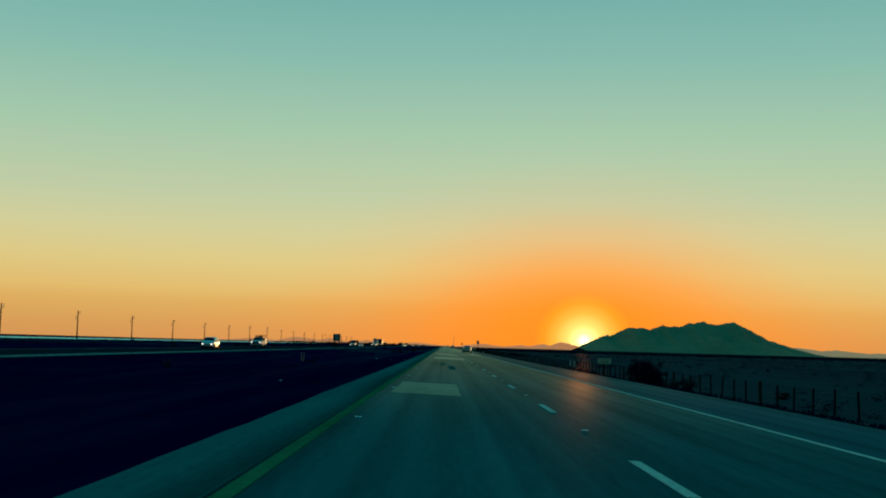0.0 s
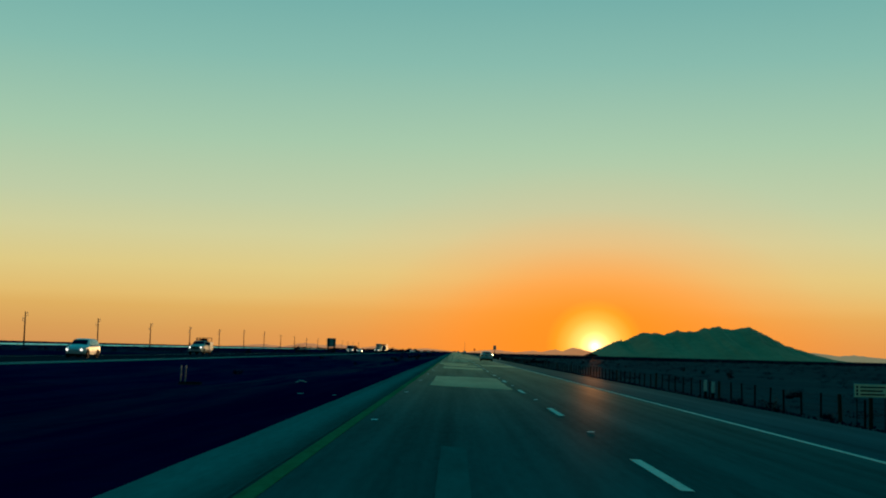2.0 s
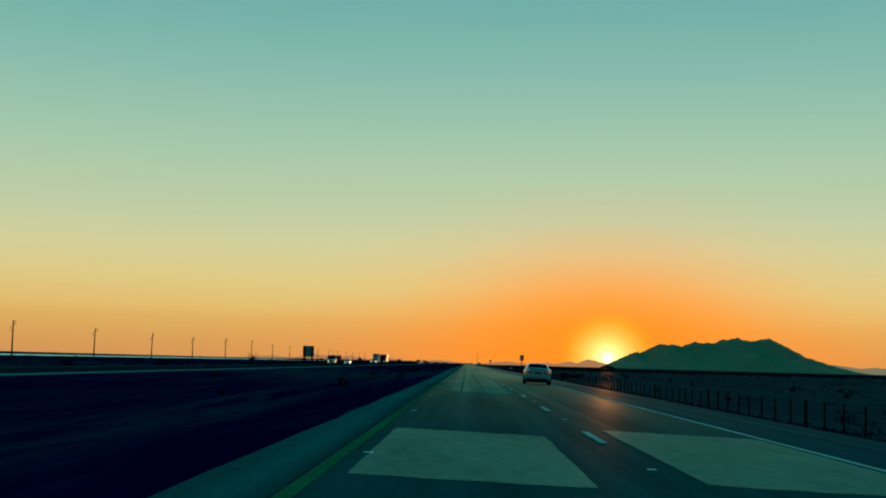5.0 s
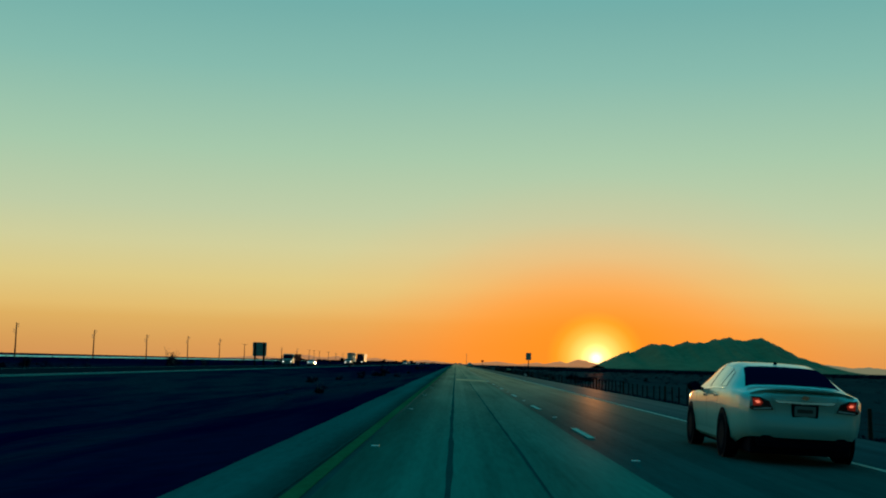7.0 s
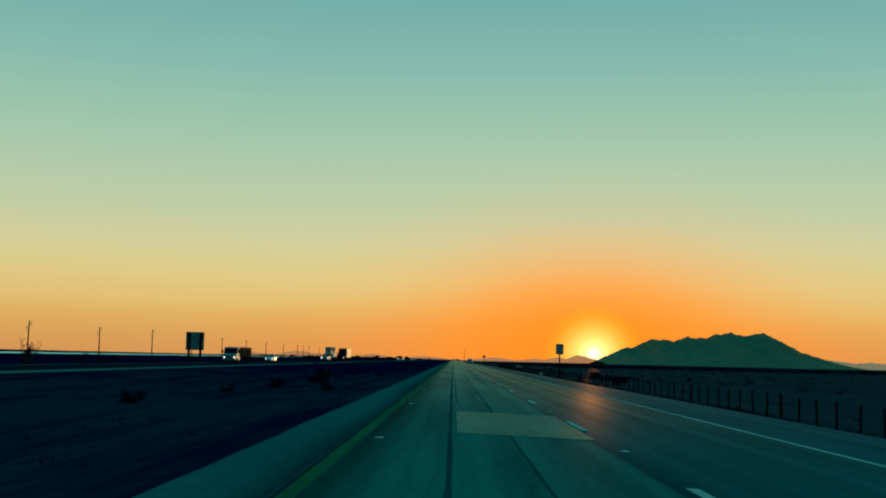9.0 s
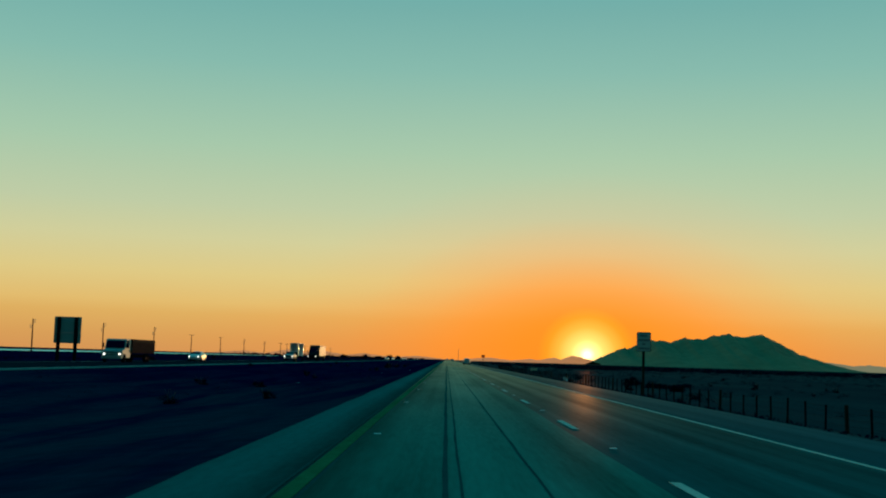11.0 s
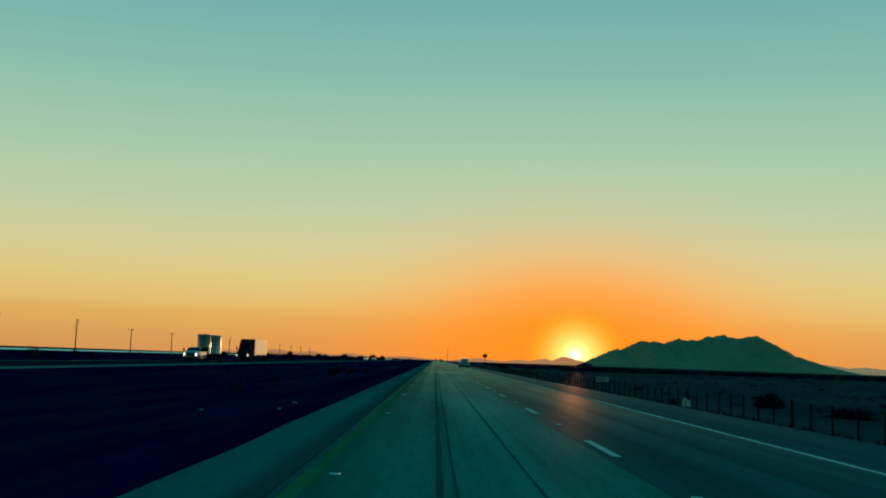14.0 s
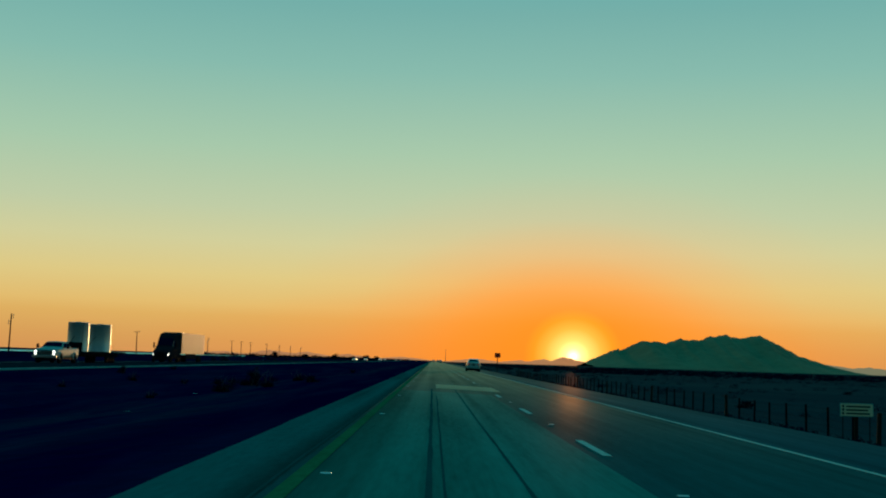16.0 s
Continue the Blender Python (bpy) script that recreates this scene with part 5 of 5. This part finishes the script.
# service truck: the same pickup with tool bins, a rack and gear on its roof
t = pickup("service_truck", "white utility service truck with tool bins and roof gear", pose(ONC, 223.9, OPP_Z, 0, 0, 180), "truck_white", 1)
part("service_body", box(bmesh.new(), -1.06, 1.06, -0.25, 2.05, 0.62, 1.46, 0.03), "truck_white", t, "white service body")
for sd in (-1, 1):
    bm = box(bmesh.new(), sd * 0.9 - 0.17, sd * 0.9 + 0.17, -0.25, 2.02, 1.46, 1.84, 0.02)
    binb = part("tool_bin", bm, "truck_white", t, "white side tool bin")
    for k in range(3):
        part("bin_door", box(bmesh.new(), sd * 1.075 - 0.008, sd * 1.075 + 0.008, -0.18 + 0.74 * k, 0.50 + 0.74 * k, 1.08, 1.78, 0.004), "truck_white", binb)
        part("latch", box(bmesh.new(), sd * 1.09 - 0.006, sd * 1.09 + 0.006, 0.12 + 0.74 * k, 0.20 + 0.74 * k, 1.38, 1.43), "galvanised", binb)
    for y in (-0.15, 1.9):
        part("rack_post", box(bmesh.new(), sd * 0.86 - 0.035, sd * 0.86 + 0.035, y - 0.035, y + 0.035, 1.84, 2.42, 0.006), "truck_white" if y > 0 else "dark_steel", t)
    part("rack_rail", rod(bmesh.new(), (sd * 0.86, -0.2, 2.40), (sd * 0.86, 1.95, 2.40), 0.03), "dark_steel", t)
for y in (-0.15, 1.9):
    part("rack_bar", rod(bmesh.new(), (-0.86, y, 2.40), (0.86, y, 2.40), 0.03), "dark_steel", t)
part("compressor", box(bmesh.new(), -0.55, 0.35, 1.1, 1.85, 1.46, 2.05, 0.08), "dark_steel", t, "dark compressor in the bed")
part("hose_reel", rod(bmesh.new(), (-0.35, 0.55, 2.02), (0.35, 0.55, 2.02), 0.30, 0.30, 16), "load_brown", t, "brown hose reel")
part("roof_rack", box(bmesh.new(), -0.62, 0.62, 2.7, 3.75, 2.02, 2.06, 0.01), "dark_steel", t)
for x, y, r, h in ((-0.45, 3.2, 0.13, 0.34), (-0.15, 3.3, 0.10, 0.20), (0.12, 3.1, 0.09, 0.16), (0.42, 3.3, 0.15, 0.26)):
    part("roof_gear", rod(bmesh.new(), (x, y, 2.05), (x + 0.08, y + 0.06, 2.05 + h), r, r * 0.55, 9), "dark_steel", t, "dark gear strapped on the roof")
part("crane_boom", rod(bmesh.new(), (-0.55, 3.35, 2.36), (0.05, 3.2, 2.16), 0.05, 0.04, 7), "dark_steel", t)

# ---- scrub ----
def shrub_mesh(name, seed, w, h, leaves, lobes, size=0.09, airy=1.0):
    """Leaves of a desert bush: many small blades in uneven lobes."""
    rng = random.Random(seed)
    verts, faces = [], []
    cs = []
    for i in range(lobes):
        a = rng.uniform(0, 2 * math.pi)
        d = rng.uniform(0, 0.34) * w
        cs.append((d * math.cos(a), d * math.sin(a), h * (rng.uniform(0.05, 0.2) if i % 3 == 0 else rng.uniform(0.14, 0.62)), rng.uniform(0.17, 0.30) * w, rng.uniform(0.16, 0.28) * h))
    for i in range(leaves):
        cx, cy, cz, rx, rz = rng.choice(cs)
        d = Vector((rng.gauss(0, 1), rng.gauss(0, 1), rng.gauss(0, 1))).normalized() * (rng.random() ** 0.45) * rng.uniform(0.7, 1.12)
        p = Vector((cx + d.x * rx * airy, cy + d.y * rx * airy, max(0.05, cz + d.z * rz * airy)))
        u = Vector((rng.gauss(0, 1), rng.gauss(0, 1), rng.gauss(0.6, 1))).normalized() * size * rng.uniform(0.6, 1.8)
        v = u.orthogonal().normalized() * size * rng.uniform(0.3, 0.6)
        k = len(verts)
        verts += [p - v, p + u, p + v, p - u * 0.7]
        faces.append((k, k + 1, k + 2, k + 3))
    me = bpy.data.meshes.new(name)
    me.from_pydata(verts, [], faces)
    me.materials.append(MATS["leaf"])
    return me


def stem_bm(seed, w, h, n):
    rng = random.Random(seed)
    bm = bmesh.new()
    for i in range(n):
        a = rng.uniform(0, 2 * math.pi)
        p = Vector((rng.uniform(-0.08, 0.08) * w, rng.uniform(-0.08, 0.08) * w, -0.1))
        d = Vector((math.cos(a) * 0.5, math.sin(a) * 0.5, 1.0))
        r = 0.03 * h
        for k in range(4):
            q = p + d.normalized() * h * 0.24
            rod(bm, p, q, r, r * 0.7, 5)
            if k > 0:
                e = Vector((rng.uniform(-1, 1), rng.uniform(-1, 1), 0.7)).normalized()
                rod(bm, q, q + e * h * 0.22, r * 0.6, r * 0.25, 4)
            p, r = q, r * 0.7
            d = d + Vector((rng.uniform(-0.5, 0.5), rng.uniform(-0.5, 0.5), rng.uniform(-0.1, 0.3)))
    return bm


def shrub(name, label, seed, w, h, leaves, lobes, size=0.09, group="", airy=1.0):
    s = thing(name, label, "shrub", group)
    part("stems", stem_bm(seed, w, h, 5), "bark", s)
    ob = new("crown", shrub_mesh("crown", seed + 1, w, h, leaves, lobes, size, airy))
    ob.parent = s
    return s


big = shrub("large_bush", "large dark spreading desert bush beside the fence", 21, 3.5, 2.8, 12000, 20, 0.08)
big.matrix_basis = pose(14.9, 95.6, land(15, 95.4) - 0.05)
for i, (x, y, w, h) in enumerate(((31.1, 534, 3.8, 2.0), (31.5, 513, 4.8, 1.5), (31.1, 495, 4.0, 1.6))):
    b_ = shrub("large_bush", "broad dark desert bush on the plain behind the fence", 24 + 3 * i, w, h, 7000, 14, 0.085, "bushes behind the fence")
    b_.matrix_basis = pose(x, y, land(x, y) - 0.05)
dry = shrub("dry_shrub", "spindly half-bare shrub beyond the far carriageway", 33, 1.4, 3.1, 900, 6, 0.09, airy=1.25)
dry.matrix_basis = pose(-48.2, 391, land(-48.2, 391) - 0.05, 0, 9, 0)
kinds = [shrub("desert_shrub", "low dark creosote shrub on the roadside soil", 40 + i, 1.7, 1.0 + 0.2 * i, 900, 8, 0.06, "roadside shrubs") for i in range(3)]
rng = random.Random(77)
spots = []
for x, y, s in ((11.2, 101, 0.6), (11.5, 109, 0.8), (12.0, 117, 0.55), (12.6, 123, 0.7), (13.5, 92, 1.0), (17.5, 91, 1.1), (13.3, 388, 0.6), (12.2, 400, 0.7), (12.6, 413, 0.5),
                (-13, 338, 0.9), (-15, 333, 0.7), (-11, 345, 1.0), (-16, 318, 0.8), (-12.5, 352, 0.8), (-9, 372, 0.45), (-18, 402, 0.6), (-14, 430, 0.5), (-11, 470, 0.5), (-13, 540, 1.0), (-12, 548, 0.9), (-14, 555, 1.1), (-11, 562, 0.8), (-13, 571, 0.9),
                (20, 470, 0.9), (23, 446, 1.1), (18.5, 520, 0.7), (11.4, 66, 0.8), (31.5, 172, 1.0), (29.5, 168, 0.8)):
    spots.append((x, y, s))
for i in range(34):
    spots.append((rng.uniform(24, 80), rng.uniform(30, 700), rng.uniform(0.5, 1.2)))
for i in range(24):
    spots.append((rng.uniform(-27, -8), rng.uniform(30, 640), rng.uniform(0.35, 0.7)))
for i in range(40):
    spots.append((rng.uniform(-70, -46), rng.uniform(60, 900), rng.uniform(0.7, 1.5)))
for i, (x, y, s) in enumerate(spots):
    m = pose(x, y, land(x, y) - 0.04, 0, 0, rng.uniform(0, 360)) @ Matrix.Diagonal((s, s, s * rng.uniform(0.8, 1.15), 1))
    if i < 3:
        kinds[i].matrix_basis = m
        kinds[i].scale = (s, s, s)
    else:
        c = copy_thing(kinds[i % 3], pose(x, y, land(x, y) - 0.04, 0, 0, rng.uniform(0, 360)))
        c.scale = (s, s, s * rng.uniform(0.8, 1.15))

# low scrub, too much of it to count
def scrub_field(name, label, seed, count, xr, yr, size, leaves=10, dense=None, blade=1.0):
    rng = random.Random(seed)
    verts, faces = [], []
    for i in range(count):
        x, y = rng.uniform(*xr), yr[0] + (yr[1] - yr[0]) * rng.random() ** 1.5
        if dense and noise.noise((x * 0.03, y * 0.008, seed)) < dense:
            continue
        s = size * rng.uniform(0.5, 1.6)
        z = land(x, y)
        for k in range(leaves):
            p = Vector((x + rng.gauss(0, 0.5) * s, y + rng.gauss(0, 0.5) * s, z + rng.uniform(0.05, 0.75) * rng.random() ** 0.5 * s))
            u = Vector((rng.gauss(0, 1), rng.gauss(0, 0.5), rng.gauss(0.5, 0.6))).normalized() * s * blade * rng.uniform(0.12, 0.30)
            v = u.orthogonal().normalized() * s * blade * rng.uniform(0.08, 0.2)
            n = len(verts)
            verts += [p - v, p + u, p + v, p - u]
            faces.append((n, n + 1, n + 2, n + 3))
    me = bpy.data.meshes.new(name)
    me.from_pydata(verts, [], faces)
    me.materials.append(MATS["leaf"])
    return tagged(new(name, me), label, "vegetation", kind="stuff")


scrub_field("verge_grass", "short dry grass tufts along the verge and fence", 3, 4200, (11, 17), (10, 640), 0.22, 8, -0.1)
# dark blades added in place of the shadow under the pavement's drop-off
scrub_field("edge_weeds", "dark strip of leaf blades for the drop-off shadow at the pavement's edge", 13, 5200, (6.75, 7.7), (10, 640), 0.16, 6, -0.35)
scrub_field("median_grass", "sparse dark weeds over the sloping median", 4, 3000, (-29, -5.6), (5, 650), 0.16, 14, 0.1, 0.55)
scrub_field("plain_scrub", "scattered dark scrub over the wide desert plain", 5, 3000, (19, 420), (50, 1600), 0.75, 60, 0.0, 0.42)
scrub_field("tree_belt", "dark belt of low trees across the far plain", 15, 4200, (40, 1000), (1000, 1900), 1.9, 16, -0.32)
scrub_field("field_scrub", "dark band of scrub between the far carriageway and the poles", 6, 6200, (-146, -45), (60, 1700), 0.45, 9, -0.05)
scrub_field("bank_scrub", "thin line of far scrub behind the pale glossy strip", 7, 3600, (-245, -213), (150, 2600), 0.5, 8, -0.3)
scrub_field("distant_trees", "dark low trees in the distance along the horizon", 8, 420, (-200, -46), (1300, 2900), 2.3, 26, 0.0)
scrub_field("distant_brush", "dark brush in the distance beside the highway", 9, 1100, (9, 420), (800, 2900), 0.8, 12, 0.0)

# scattered far trees beyond the opposite carriageway
for i, (x, y, w, h) in enumerate(((-98, 1171, 6.5, 4.6), (-66, 1210, 5.5, 4.2), (-58, 1265, 6.0, 3.6), (-52, 1330, 7.0, 4.4), (-74, 1120, 3.6, 3.0), (-49, 1420, 7.5, 4.0))):
    tr = thing("tree", "dark round-crowned desert tree in the distance", "tree", "distant trees", at=pose(x, y, land(x, y)))
    part("trunk", stem_bm(200 + i, w * 0.6, h * 0.8, 3), "bark", tr)
    ob = new("crown", shrub_mesh("crown", 220 + i, w, h * 1.25, 1500, 9, 0.28))
    ob.parent = tr

# marker posts beside a drain in the median
first = None
for dx in (-0.13, 0.13):
    x, y = -17.65 + dx, 125.0
    z = land(x, y)
    if first is None:
        first = thing("marker_post", "short pale marker post standing in the median", "marker post", "median marker posts", at=pose(x, y, z, 1, 1, 4))
        part("post", box(bmesh.new(), -0.035, 0.035, -0.02, 0.02, -0.3, 0.98, 0.006), "sign_grey", first)
        part("reflector", box(bmesh.new(), -0.03, 0.03, -0.026, -0.0205, 0.8, 0.93, 0.002), "reflector", first)
    else:
        copy_thing(first, pose(x, y, z, -1, 2, -5))
bm = box(bmesh.new(), -0.6, 0.6, -0.35, 0.35, -0.15, 0.05, 0.02)
box(bm, -0.6, 0.6, 0.2, 0.35, 0.04, 0.16, 0.015)
ob = part("drain_apron", bm, "dark_asphalt")
ob.matrix_basis = pose(-16.2, 120.5, land(-16.2, 120.5), 0, 0, 8)
tagged(ob, "low concrete drain apron set in the median soil", "drain")

# wide marker posts on the verge, white above and dark below
first = None
for dx, dy in ((0.0, 0.0), (0.42, 0.1)):
    x, y = 11.5 + dx, 122.0 + dy
    if first is None:
        first = thing("marker_post", "flat marker post with a white upper half on the verge", "marker post", "verge marker posts", at=pose(x, y, land(x, y), 0, 0, -4))
        part("post", box(bmesh.new(), -0.08, 0.08, -0.012, 0.012, -0.3, 0.52, 0.004), "post_steel", first)
        part("panel", box(bmesh.new(), -0.085, 0.085, -0.016, 0.016, 0.5, 1.1, 0.006), "sign_white", first, "white reflective upper half")
    else:
        copy_thing(first, pose(x, y, land(x, y), 1, 1, -9))

# litter in the median
def tread(at, span, rise, wide, label):
    """A curled strip that stands as a low arch."""
    bm = bmesh.new()
    prev = None
    for k in range(15):
        f = k / 14
        x, z = (f - 0.5) * span, rise * math.sin(math.pi * f ** 0.85) ** 0.8 + 0.01
        row = [bm.verts.new((x, y, z + dz)) for y, dz in ((-wide / 2, 0), (wide / 2, 0.015), (wide / 2, -0.015), (-wide / 2, -0.03))]
        if prev:
            for i in range(4):
                bm.faces.new((prev[i], prev[(i + 1) % 4], row[(i + 1) % 4], row[i]))
        prev = row
    bmesh.ops.recalc_face_normals(bm, faces=bm.faces)
    ob = part("tyre_strip", bm, "sign_grey", smooth=True)
    ob.matrix_basis = at
    return tagged(ob, label, "litter")


tread(pose(-8.5, 107.5, land(-8.5, 107.5), 0, 0, 6), 0.5, 0.10, 0.05, "pale curled strip of debris lying in the median")
rng = random.Random(91)
for x, y, s in ((-6.45, 92, 0.09), (-5.2, 89, 0.05), (-12, 403.5, 0.10), (-10.5, 333, 0.09), (-9, 48, 0.08), (-9.5, 455.3, 0.07), (-6.4, 453, 0.07), (-6.1, 447.6, 0.05), (-14.5, 540, 0.12), (-12.6, 520, 0.08)):
    bm = bmesh.new()
    bmesh.ops.create_grid(bm, x_segments=5, y_segments=5, size=s)
    for v in bm.verts:
        v.co.y *= 0.6
        v.co.z = 0.03 + 0.35 * s * abs(noise.noise((v.co.x * 9, v.co.y * 9, x)))
    bmesh.ops.solidify(bm, geom=bm.faces[:], thickness=0.006)
    ob = part("paper_scrap", bm, "sign_back", smooth=True)
    ob.matrix_basis = pose(x, y, land(x, y), 0, 0, rng.uniform(-30, 30))
    tagged(ob, "crumpled pale scrap of litter on the soil", "litter", "litter scraps")

mast = thing("radio_mast", "thin distant radio mast on the horizon", "mast", at=pose(20, 2500, -2))
part("shaft", rod(bmesh.new(), (0, 0, 0), (0, 0, 24), 0.5, 0.3, 6), "galvanised", mast)
part("footing", box(bmesh.new(), -1.0, 1.0, -1.0, 1.0, -0.5, 0.6, 0.05), "patch", mast)
